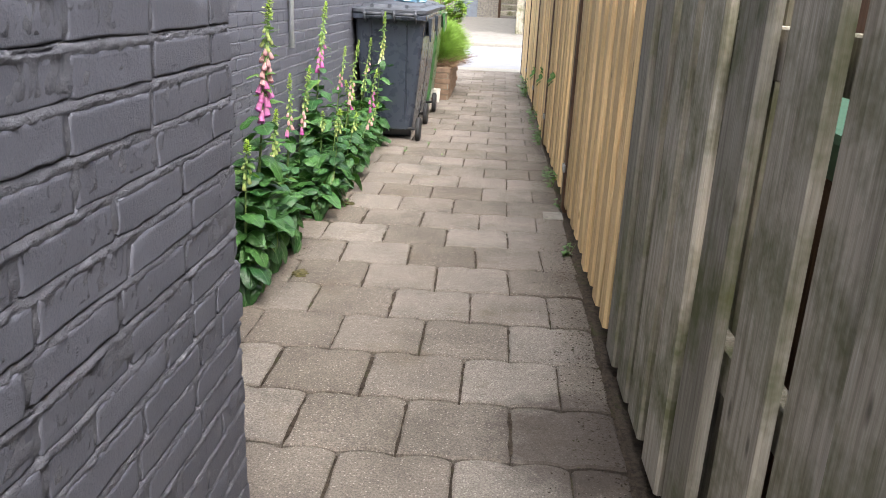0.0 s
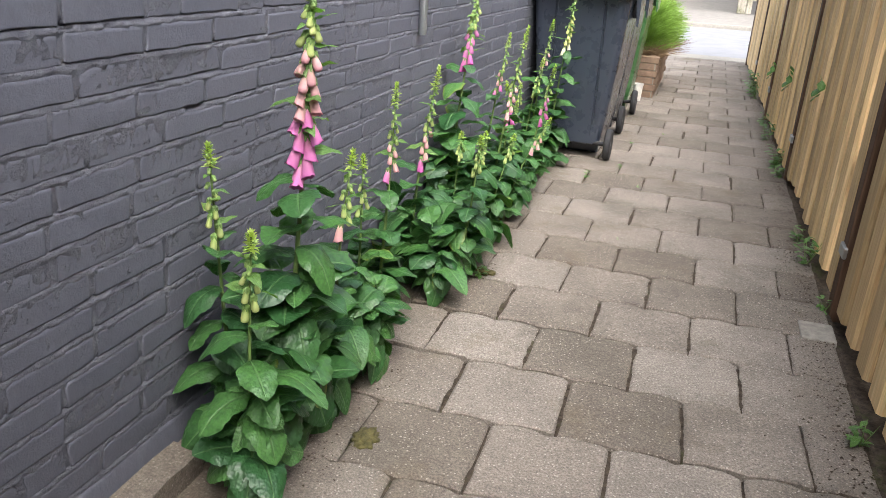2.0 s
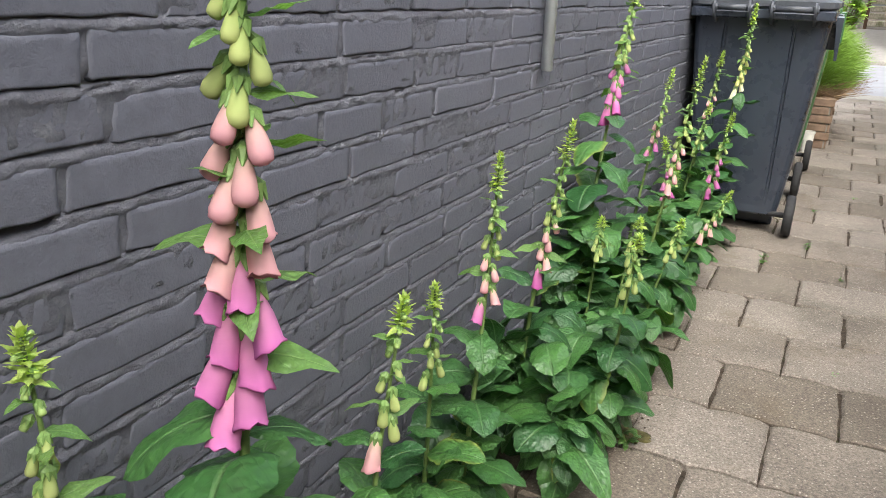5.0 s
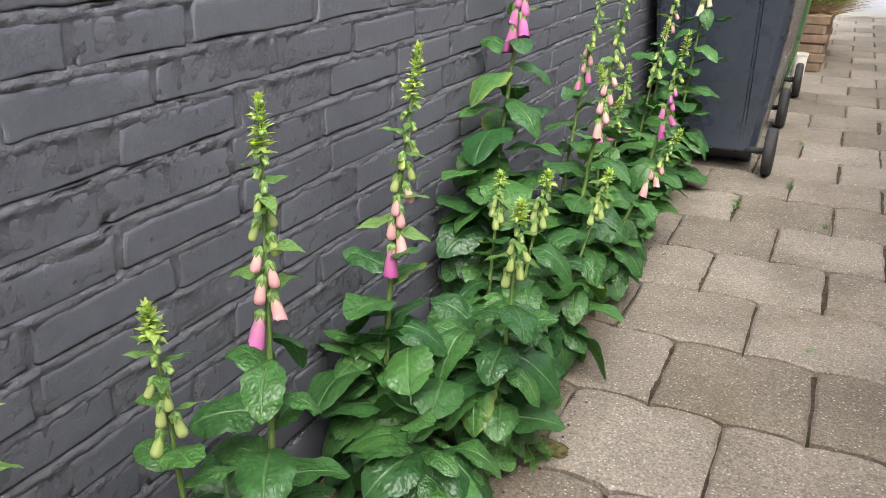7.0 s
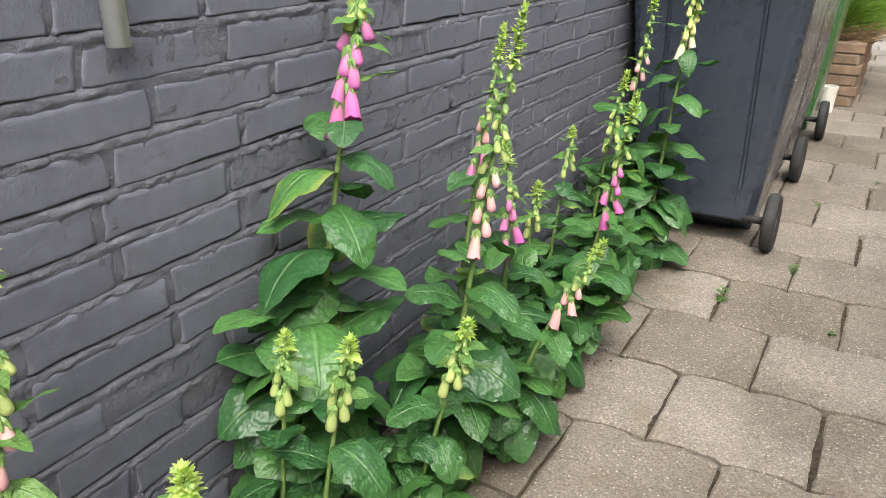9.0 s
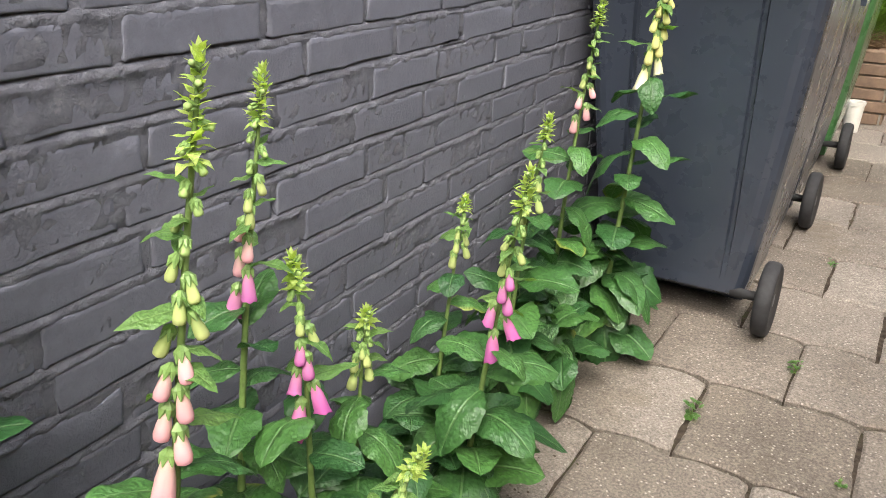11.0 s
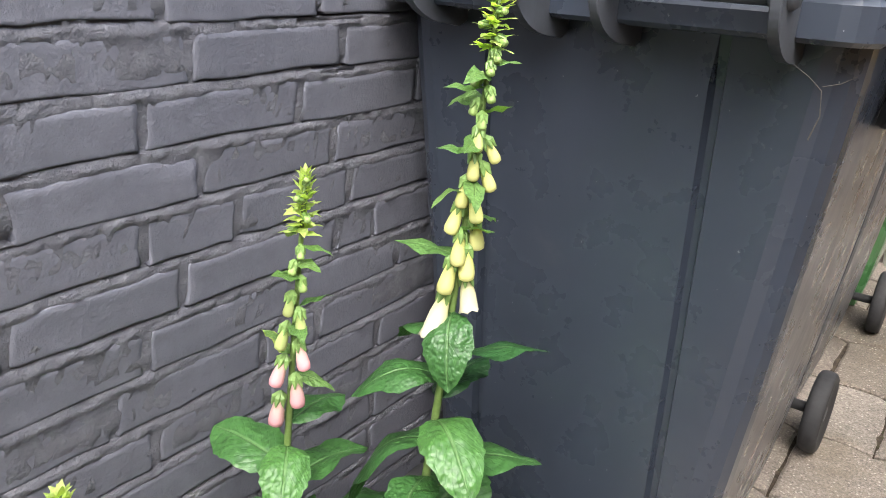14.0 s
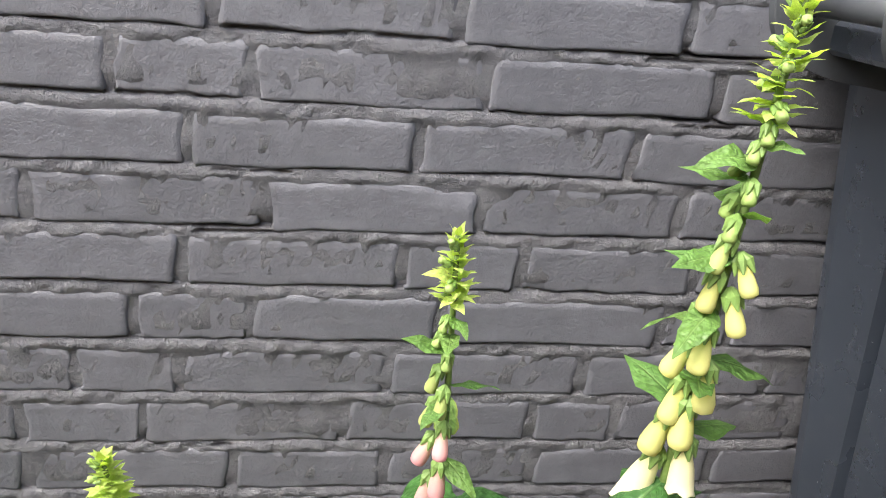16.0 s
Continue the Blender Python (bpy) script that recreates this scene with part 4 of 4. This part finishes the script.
def foxglove(label, base, tip, flower_z, opened, tone, leaves, size, seed, nod=0.0):
    """base: foot on the ground; tip: top of the spike; flower_z: height of the lowest flower; opened: part of the spike in open bells; tone: (open, shut) colours."""
    r = random.Random(seed)
    base, tip = Vector(base), Vector(tip)
    plant = thing("foxglove", label, "flower", Matrix.Translation(base), "foxgloves along the wall")
    top = tip - base
    bow = Vector((r.uniform(-0.012, 0.012), r.uniform(-0.012, 0.012), 0))

    def at(h):
        k = h / top.z
        return Vector((top.x * k ** 1.5, top.y * k ** 1.5, h)) + bow * math.sin(math.pi * k)

    spike = top.z > 0.2
    if spike:
        n = 14
        pts = [at(top.z * k / n) for k in range(n + 1)]
        if nod:
            for k, p in enumerate(pts):
                q = max(0.0, (k / n - 0.72) / 0.28)
                p += Vector((nod * q * q, -nod * 0.6 * q * q, -abs(nod) * 0.9 * q * q))
        thick = 0.0045 + 0.003 * top.z
        part("stem", tube(pts, [thick * (1 - 0.72 * k / n) for k in range(n + 1)], 7), STEM, plant, smooth=True)

        def on(h):
            f = max(0.0, min(0.9999, h / top.z)) * n
            return pts[int(f)].lerp(pts[int(f) + 1], f - int(f))

        length = top.z - flower_z
        steps = max(11, int(length / (0.0125 if size > 1.05 else 0.0152)))
        face = -58 + r.uniform(-22, 12)      # the flowers look to the path
        for k in range(steps):
            s = k / (steps - 1)
            p = on(flower_z + length * 0.97 * (s ** 0.85))
            head = face + (62 if k % 2 else -62) * (0.3 + 0.7 * r.random()) + (60 * s + 10) * r.uniform(-1, 1)
            hang = -76 + 22 * s + 95 * max(0.0, s - 0.72) / 0.28 + r.uniform(-9, 9)
            off = Vector((math.cos(radians(head)), math.sin(radians(head)), 0)) * (0.004 + 0.006 * (1 - s))
            spin = r.uniform(0, 6)

            def bell(sz, drop=0.0):
                """The bell's -z axis is turned to hang outwards."""
                return Matrix.Translation(p + off) @ Matrix.Rotation(radians(head), 4, "Z") @ Matrix.Rotation(radians(-(90 + hang)), 4, "Y") @ Matrix.Rotation(spin, 4, "Z") @ Matrix.Translation((0, 0, drop)) @ Matrix.Scale(sz, 4)

            rest = (s - opened) / max(0.01, 1 - opened)
            if s < opened:
                kind = tone[0] if s < opened * 0.6 else (tone[1] if tone[1] in OPEN else tone[0])
                sz = (1.12 - 0.3 * s / max(opened, 0.01)) * size
                child("flower", OPEN[kind], plant, bell(sz))
                child("calyx", CALYX, plant, bell(1.15 * size, 0.0015))
            elif rest < 0.5:
                kind = tone[1] if rest < (0.46 if tone[1] == "lemon" else 0.24) else "lime"
                child("bud", SHUT[kind], plant, bell((1.3 - 1.05 * rest) * size))
                child("calyx", CALYX, plant, bell((1.12 - 0.45 * rest) * size, 0.0015))
            else:
                child("bud", GREEN_BUD, plant, bell((1.35 - 0.8 * rest) * size))
                child("calyx", CALYX, plant, bell((1.05 - 0.5 * rest) * size, 0.0015))
            for i in range(1 if k % 3 or s > 0.55 else 0):
                bh = head + r.uniform(40, 110) * (1 if k % 4 < 2 else -1)
                child("bract", r.choice(BRACT if s < 0.75 else TIP_BRACT), plant, turned(p, bh, r.uniform(-10, 24) + 40 * s ** 3, (0.056 * (1 - s) ** 0.8 + 0.013) * size * r.uniform(0.75, 1.15), r.uniform(-25, 25)))
        for k in range(44):
            child("bract", r.choice(TIP_BRACT), plant, turned(on(top.z - length * 0.0055 * k), k * 137.5, 66 - 1.6 * k, (0.014 + 0.0002 * k) * size, 0))
        # leaves up the stem
        h, k = 0.12, 0
        while h < flower_z - 0.015:
            q = h / max(flower_z, 0.1)
            head = k * 137.5 + seed * 50 + r.uniform(-20, 20)
            ln = (0.085 * (1 - q) ** 0.6 + 0.07) * size * r.uniform(0.8, 1.25)
            pitch = r.uniform(-8, 38)
            p = on(h)
            head, ln = clear_of_wall(base + p, head, ln, pitch)
            child("leaf", r.choice(CAULINE), plant, turned(p, head, pitch, ln, r.uniform(-14, 14)))
            h += (0.016 if size > 1.1 else 0.02) + 0.008 * q
            k += 1
    leaves = int(leaves * 3.2)
    for k in range(leaves):
        head = k * 137.5 + seed * 77 + r.uniform(-18, 18)
        ln = r.choice((0.075, 0.09, 0.105, 0.12, 0.14)) * r.uniform(0.9, 1.12) * size
        low = k / max(1, leaves)
        pitch = 50 - 80 * low + r.uniform(-24, 24)
        p = Vector((r.uniform(-0.025, 0.025), r.uniform(-0.03, 0.03), 0.04 + (0.36 if size > 1.1 else 0.26) * size * (1 - 0.7 * low) * r.uniform(0.3, 1)))
        while p.z + ln * (math.sin(radians(pitch)) - 0.3) < -0.02 and pitch < 20:
            pitch += 4
        head, ln = clear_of_wall(base + p, head, ln, pitch)
        child("leaf", r.choice(BASAL), plant, turned(p, head, pitch, ln, r.uniform(-28, 28)))
    return plant


PINK, PALE, BLUSH, GREENISH, WHITISH = ("pink", "blush"), ("deep", "pink"), ("blush", "blush"), ("blush", "lime"), ("cream", "lemon")
PINKED = "foxglove with pink bells below pale green buds"
BUDDED = "young foxglove in green bud with broad leaves"
# label, foot, tip, lowest flower, part open, colours, basal leaves, size, seed, nod
foxglove(BUDDED, (-0.97, 3.13, 0), (-0.99, 3.115, 0.72), 0.53, 0.0, GREENISH, 9, 0.95, 1)
foxglove("tall foxglove with pink and cream bells", (-0.88, 3.19, 0), (-0.765, 3.15, 1.13), 0.70, 0.36, PINK, 26, 1.2, 2)
foxglove(BUDDED, (-0.84, 3.0, 0), (-0.816, 2.985, 0.605), 0.46, 0.0, GREENISH, 14, 1.0, 3)
foxglove(BUDDED, (-0.88, 3.46, 0), (-0.862, 3.521, 0.635), 0.46, 0.05, GREENISH, 14, 1.0, 4)
foxglove(BUDDED, (-0.95, 3.74, 0), (-0.925, 3.725, 0.57), 0.42, 0.0, GREENISH, 10, 0.85, 5)
foxglove(PINKED, (-0.93, 3.85, 0), (-0.90, 3.89, 0.745), 0.50, 0.09, PINK, 10, 0.9, 6)
foxglove(PINKED, (-0.955, 4.2, 0), (-0.884, 4.213, 0.755), 0.46, 0.07, ("deep", "blush"), 22, 1.0, 7)
foxglove("tall foxglove with deep pink bells", (-0.975, 4.65, 0), (-0.945, 4.87, 1.05), 0.72, 0.09, PALE, 26, 1.2, 8)
foxglove(PINKED, (-0.955, 5.07, 0), (-0.878, 5.112, 0.79), 0.56, 0.12, PINK, 8, 0.85, 9)
foxglove(PINKED, (-0.86, 4.88, 0), (-0.765, 4.94, 0.84), 0.51, 0.05, BLUSH, 18, 0.95, 10)
foxglove("foxglove with a nodding tip and pink bells", (-0.87, 5.12, 0), (-0.855, 5.12, 0.61), 0.42, 0.2, PALE, 16, 0.95, 11, -0.03)
foxglove(BUDDED, (-0.94, 5.5, 0), (-0.915, 5.57, 0.515), 0.43, 0.0, GREENISH, 12, 0.8, 12)
foxglove(PINKED, (-0.93, 5.97, 0), (-0.86, 5.96, 0.795), 0.57, 0.0, BLUSH, 13, 0.95, 13)
foxglove(BUDDED, (-0.91, 5.73, 0), (-0.845, 5.72, 0.625), 0.46, 0.0, GREENISH, 15, 0.95, 14)
foxglove(PINKED, (-0.84, 5.44, 0), (-0.725, 5.4, 0.64), 0.4, 0.17, PALE, 16, 0.95, 15)
foxglove(BUDDED, (-0.82, 5.02, 0), (-0.66, 5.06, 0.465), 0.345, 0.15, BLUSH, 12, 0.85, 16)
foxglove(BUDDED, (-0.91, 4.5, 0), (-0.895, 4.545, 0.475), 0.40, 0.0, GREENISH, 14, 0.85, 17)
foxglove(BUDDED, (-0.84, 4.5, 0), (-0.805, 4.56, 0.485), 0.40, 0.0, GREENISH, 16, 0.9, 18)
foxglove(BUDDED, (-0.82, 4.68, 0), (-0.735, 4.73, 0.45), 0.37, 0.0, GREENISH, 16, 0.9, 19)
foxglove("tall foxglove with creamy white bells", (-0.86, 6.1, 0), (-0.785, 6.125, 0.97), 0.655, 0.06, WHITISH, 14, 1.08, 20)
foxglove(BUDDED, (-0.87, 5.2, 0), (-0.848, 5.22, 0.49), 0.41, 0.0, GREENISH, 6, 0.8, 21)
foxglove(BUDDED, (-0.8, 4.3, 0), (-0.737, 4.245, 0.54), 0.43, 0.0, GREENISH, 6, 0.9, 22)
LOW = "low rosette of broad wrinkled foxglove leaves"
for k, (x, y, n, s) in enumerate(((-0.86, 3.32, 14, 0.95), (-0.84, 3.6, 15, 0.95), (-0.83, 4.32, 16, 1.05), (-0.82, 4.1, 14, 0.95), (-0.86, 5.28, 15, 0.95), (-0.93, 3.3, 9, 0.9), (-0.98, 2.3, 11, 0.85), (-0.85, 5.83, 9, 0.85))):
    foxglove(LOW, (x, y, 0), (x, y, 0.1), 0.05, 0, PINK, n, s, 60 + k)


# ---------------------------------------------------------------- planter bushes
def strands(name, count, box_of, material, seed, width, length, parent):
    """Fine upright shoots leaning outwards, as one mesh."""
    r = random.Random(seed)
    pts, faces = [], []
    for _ in range(count):
        root, lean = box_of(r)
        ln = length * r.uniform(0.6, 1.1)
        d = Vector(lean).normalized()
        side = d.cross(Vector((r.uniform(-1, 1), r.uniform(-1, 1), 0.2))).normalized() * width * r.uniform(0.6, 1.3)
        base = len(pts)
        for k in range(4):
            q = k / 3
            c = Vector(root) + d * ln * q + Vector((0, 0, -0.12 * ln * q * q)) + Vector((lean[0], lean[1], 0)) * 0.1 * q * q
            w = side * (1 - q * 0.85)
            pts += [c - w, c + w]
        faces += [(base + 2 * k, base + 2 * k + 1, base + 2 * k + 3, base + 2 * k + 2) for k in range(3)]
    me = bpy.data.meshes.new(name)
    me.from_pydata(pts, [], faces)
    me.materials.append(material)
    ob = new(name, me)
    if parent:
        ob.parent = parent
    return tagged(ob, kind="stuff")


GRASSY = plain("fine_green_shoots", (0.2, 0.34, 0.05), 0.6, var=0.5, scale=25)
WOODY = plain("dry_brown_twigs", (0.2, 0.13, 0.07), 0.8, var=0.4, scale=30)


def dome(r):
    """A root inside a rounded crown, and a lean away from its heart."""
    while True:
        x, y, z = r.uniform(-1, 1), r.uniform(-1, 1), r.uniform(-0.55, 1)
        if 0.2 < x * x + y * y + z * z < 1:
            break
    return (x * 0.26, y * 0.55, 0.24 + z * 0.28), (x * 0.8 + r.uniform(-0.35, 0.35), y * 0.8 + r.uniform(-0.35, 0.35), 0.75 + 0.4 * z)


bush = thing("lavender_bush", "rounded fine-leaved green bush in the brick planter", "bush", pose(-0.68, 9.42, 0.27))
strands("dry_wood", 2200, lambda r: ((r.uniform(-0.2, 0.24), r.uniform(-0.5, 0.5), 0.06), (r.uniform(-1, 1), r.uniform(-1, 1), 0.55)), WOODY, 3, 0.003, 0.22, bush)
strands("fine_foliage", 14000, dome, GRASSY, 4, 0.003, 0.13, bush)
shrub = thing("leafy_shrub", "bright green broad-leaved shrub behind the bush", "shrub", pose(-0.64, 10.0, 0.3))
SHRUB_LEAF = [leaf_mesh(80 + k, d, w, SHRUB, 5, 2, 0.05) for k, (d, w) in enumerate(((0.3, 0.32), (0.6, 0.3), (0.9, 0.34)))]
r = random.Random(12)
for k in range(34):
    a = k * 2.4
    top = Vector((0.36 * math.cos(a) * r.uniform(0.3, 1), 0.36 * math.sin(a) * r.uniform(0.3, 1), r.uniform(0.48, 0.84)))
    part("branch", tube([(0, 0, -0.02), top * 0.5 + Vector((0, 0, 0.06)), top], [0.007, 0.005, 0.002], 5), WOODY, shrub)
    for i in range(14):
        p = (top * (0.55 + 0.45 * i / 13)) + Vector((0, 0, 0.06 * (1 - i / 13)))
        child("leaf", r.choice(SHRUB_LEAF), shrub, turned(p, i * 137.5 + r.uniform(-20, 20), r.uniform(5, 45), r.uniform(0.085, 0.13)))

# ---------------------------------------------------------------- wall fittings and plinth
conduit = thing("conduit_pipe", "pale grey plastic pipe fixed upright to the wall", "pipe", pose(WALL_X + 0.022, 4.487, 0))
part("pipe", lathe([(0.010, 0.82), (0.0135, 0.82), (0.0135, 3.3), (0.010, 3.3)], 20), PIPE, conduit, smooth=True)
for z in (1.25, 2.0, 2.8):
    part("clip", lathe([(0.0145, z), (0.018, z + 0.002), (0.018, z + 0.018), (0.0145, z + 0.02)], 16), PIPE, conduit)


def make_mesh_metal():
    m = Mat("perforated_steel", 0.55, 0.2)
    v = m.scaled(m.pos, (1, 210, 210))
    sep = m.n("ShaderNodeSeparateXYZ")
    m.to(v, sep.inputs[0])
    a = m.math("SINE", m.math("ADD", m.math("MULTIPLY", sep.outputs[1], 3.1), m.math("MULTIPLY", sep.outputs[2], 3.1)))
    b = m.math("SINE", m.math("SUBTRACT", m.math("MULTIPLY", sep.outputs[1], 3.1), m.math("MULTIPLY", sep.outputs[2], 3.1)))
    holes = m.ramp(m.math("MULTIPLY", a, b), (0.25, G(0)), (0.45, G(1)))
    col = m.mix(holes, (0.3, 0.29, 0.27), (0.025, 0.025, 0.025))
    col = m.mix(m.math("MULTIPLY", m.noise(12.0, 5), 0.25), col, (0.28, 0.25, 0.2))
    m.color(col).bump((holes, -0.6, 0.002))
    return m.m


vent = thing("wall_vent", "square perforated steel vent cover on the wall", "vent", pose(WALL_X, 2.487, 0.477))
part("cover", box(-0.004, 0.008, -0.135, 0.135, -0.115, 0.115, 0.002), make_mesh_metal(), vent)
for y, z in ((-0.12, -0.1), (0.12, -0.1), (-0.12, 0.1), (0.12, 0.1)):
    part("screw", lathe([(0.0005, 0.006), (0.005, 0.006), (0.004, 0.0105), (0.0005, 0.011)], 10, "X", (0, y, z)), STEEL, vent)
r = random.Random(31)
for y0, y1, x1, h in ((1.66, 2.16, -1.0, 0.052), (2.17, 2.655, -1.0, 0.052), (2.665, 3.03, -0.985, 0.06), (3.04, 3.5, -1.0, 0.05)):
    bm = box(WALL_X - 0.02, x1, y0, y1, -0.05, h)
    bmesh.ops.subdivide_edges(bm, edges=bm.edges[:], cuts=5, use_grid_fill=True)
    for v in bm.verts:
        v.co += noise.noise_vector(v.co * 14) * 0.007
    ob = part("plinth_stone", bm, TILE, smooth=False)
    tagged(ob, "rough pale concrete edging stone at the wall's foot", "kerb stone", "edging stones along the wall")


# ---------------------------------------------------------------- weeds, crumbs and cobwebs
WEED_LEAF = [leaf_mesh(100 + k, d, w, WEED, 5, 2, 0.12, 0.12) for k, (d, w) in enumerate(((0.3, 0.22), (0.7, 0.28), (1.0, 0.2)))]


def weed(x, y, n, size, height, seed, label="small green weed in a paving joint"):
    r = random.Random(seed)
    w = thing("weed", label, "weed", pose(x, y, -0.008), "weeds in the paving")
    for k in range(max(2, n // 6)):
        a = r.uniform(0, 6.28)
        part("stem", tube([(0, 0, 0), (0.3 * height * math.cos(a), 0.3 * height * math.sin(a), height * 0.6), (0.5 * height * math.cos(a), 0.5 * height * math.sin(a), height)], [0.0016, 0.0012, 0.0006], 5), STEM, w)
    for k in range(n):
        h = height * r.random()
        a = k * 137.5 + r.uniform(-30, 30)
        p = Vector((0.45 * h * math.cos(a), 0.45 * h * math.sin(a), h + 0.004))
        if x + p.x + size * math.cos(radians(a)) > fence_x(y) - 0.01:
            a = 180 - a
        child("leaf", r.choice(WEED_LEAF), w, turned(p, a, r.uniform(0, 45), size * r.uniform(0.6, 1.1)))
    return w


FENCE_WEED = "leafy green weed at the fence's foot"
for k, (x, y, n, sz, h) in enumerate(((0.44, 3.74, 18, 0.04, 0.07), (0.435, 5.07, 26, 0.05, 0.1), (0.43, 5.35, 18, 0.045, 0.07), (0.425, 6.75, 34, 0.06, 0.12), (0.42, 6.5, 20, 0.05, 0.07), (0.415, 7.55, 30, 0.06, 0.11), (0.41, 8.1, 22, 0.055, 0.09), (0.395, 9.75, 55, 0.08, 0.2), (0.395, 9.45, 30, 0.07, 0.13), (0.45, 4.6, 12, 0.035, 0.05))):
    weed(x, y, n, sz, h, 200 + k, FENCE_WEED)
for k, (x, y, n, sz, h) in enumerate(((-0.59, 5.94, 16, 0.026, 0.035), (-0.445, 6.235, 14, 0.02, 0.025), (-0.31, 5.87, 9, 0.016, 0.02), (-0.73, 4.36, 18, 0.035, 0.05), (-0.31, 5.0, 6, 0.012, 0.012), (-0.45, 6.9, 8, 0.02, 0.02), (-0.27, 7.3, 6, 0.018, 0.018))):
    weed(x, y, n, sz, h, 230 + k)
for k, (y, z, n) in enumerate(((7.1, 0.47, 5), (5.8, 0.61, 3), (8.3, 0.39, 4))):
    ivy = thing("climbing_shoot", "green leafy shoot poking through the fence", "climber", pose(fence_x(y) + 0.01, y, z), "shoots through the fence")
    part("stem", tube([(0.05, 0, -0.02), (-0.015, 0.01, 0.0), (-0.04, 0.015, 0.05)], [0.002, 0.0016, 0.001], 5), STEM, ivy)
    for i in range(n):
        child("leaf", WEED_LEAF[1], ivy, turned(Vector((-0.02 - 0.005 * i, 0.01, -0.03 + 0.03 * i)), 150 + 60 * i, -25, 0.07))


def scatter(name, label, count, place, size, material, seed):
    """Crumbs of soil and dead leaf, as one mesh."""
    r = random.Random(seed)
    pts, faces = [], []
    for _ in range(count):
        x, y = place(r)
        s = size * r.uniform(0.4, 1.3)
        b = len(pts)
        for k in range(4):
            a = k * 1.571 + r.uniform(-0.5, 0.5)
            pts.append((x + s * math.cos(a), y + s * math.sin(a) * r.uniform(0.5, 1), 0.0005 + r.uniform(0, 0.002)))
        pts.append((x, y, s * r.uniform(0.4, 0.9) + 0.001))
        faces += [(b + k, b + (k + 1) % 4, b + 4) for k in range(4)]
    me = bpy.data.meshes.new(name)
    me.from_pydata(pts, [], faces)
    me.materials.append(material)
    return tagged(new(name, me), label, "litter", kind="stuff")


scatter("soil_crumbs", "dark soil crumbs and leaf bits along the fence", 5200, lambda r: (0.46 - abs(r.gauss(0, 0.05 + 0.04 * math.sin(r.uniform(0, 7)) ** 2)), r.uniform(1.6, 9.5)), 0.0036, SOIL, 5)
scatter("soil_crumbs", "dark soil crumbs along the flower bed's edge", 420, lambda r: (-0.8 + r.gauss(0, 0.05), r.choice((3.2, 3.55, 4.4, 4.62, 5.5)) + r.gauss(0, 0.12)), 0.0034, SOIL, 6)


# ---------------------------------------------------------------- beyond the old fence
GREEN_PAINT = plain("green_painted_board", (0.03, 0.085, 0.045), 0.6, var=0.2)
chest = thing("garden_chest", "green storage chest behind the old fence", "chest", pose(0.9, 1.5, 0))
# Body added in dark brown to give the shade behind the old boards.
part("body", box(-0.24, 0.35, -1.3, 1.2, -0.01, 0.86, 0.02, 2), DARK_WOOD, chest, "dark body in place of the shade behind the fence gaps")
part("lid", box(-0.26, 0.38, -1.33, 1.23, 0.862, 0.95, 0.02, 2), GREEN_PAINT, chest)
# Invented backdrop wall: keeps the slits between the fence boards dark.
structure(part("wall_garden", box(1.7, 1.9, -4.0, 12.0, -0.3, 2.2), DARK_WOOD), "added dark backdrop behind the fence gaps", "wall")

CANE = plain("grey_dry_cane", (0.06, 0.055, 0.048), 0.85, var=0.3, scale=80)
# A dry twig hung with cobweb below the front bin's hinge.
twig = thing("dry_twig", "dry grey twig caught in a cobweb under the bin's rim", "twig", pose(-0.55, 6.285, 0.855) @ Matrix.Scale(0.75, 4))
part("stalk", tube([(-0.025, -0.012, 0.055), (-0.005, -0.02, 0.045), (0.012, -0.018, 0.03), (0.016, -0.016, 0.0), (0.008, -0.012, -0.03)], [0.0004, 0.0005, 0.0006, 0.0008, 0.001], 6), CANE, twig)
part("side_stalk", tube([(0.012, -0.018, 0.035), (0.03, -0.012, 0.04), (0.045, -0.006, 0.05)], 0.0004, 5), CANE, twig)

patch = part("cement_patch", box(0.355, 0.462, 4.33, 4.47, -0.02, 0.0065, 0.006, 2), KERB)
tagged(patch, "smooth pale cement patch at the paving's edge", "patch")

# Mossy tufts where the tiles meet the bed.
MOSS = plain("yellow_brown_moss", (0.085, 0.075, 0.024), 0.95, var=0.5, scale=60, bump=0.9)
for k, (x, y, sx, sy) in enumerate(((-0.74, 4.40, 0.045, 0.03), (-0.71, 3.28, 0.03, 0.04))):
    bm = bmesh.new()
    bmesh.ops.create_icosphere(bm, subdivisions=4, radius=1)
    for v in bm.verts:
        q = 1 + 0.5 * noise.noise(v.co * 2.5 + Vector((k * 9, 0, 0))) + 0.25 * noise.noise(v.co * 7)
        v.co = Vector((v.co.x * sx * q, v.co.y * sy * q, v.co.z * 0.009 * q))
    ob = part("moss_tuft", bm, MOSS, smooth=True)
    ob.location = (x, y, 0.0)
    tagged(ob, "yellow-brown moss tuft on the paving", "moss", "moss tufts on the paving")
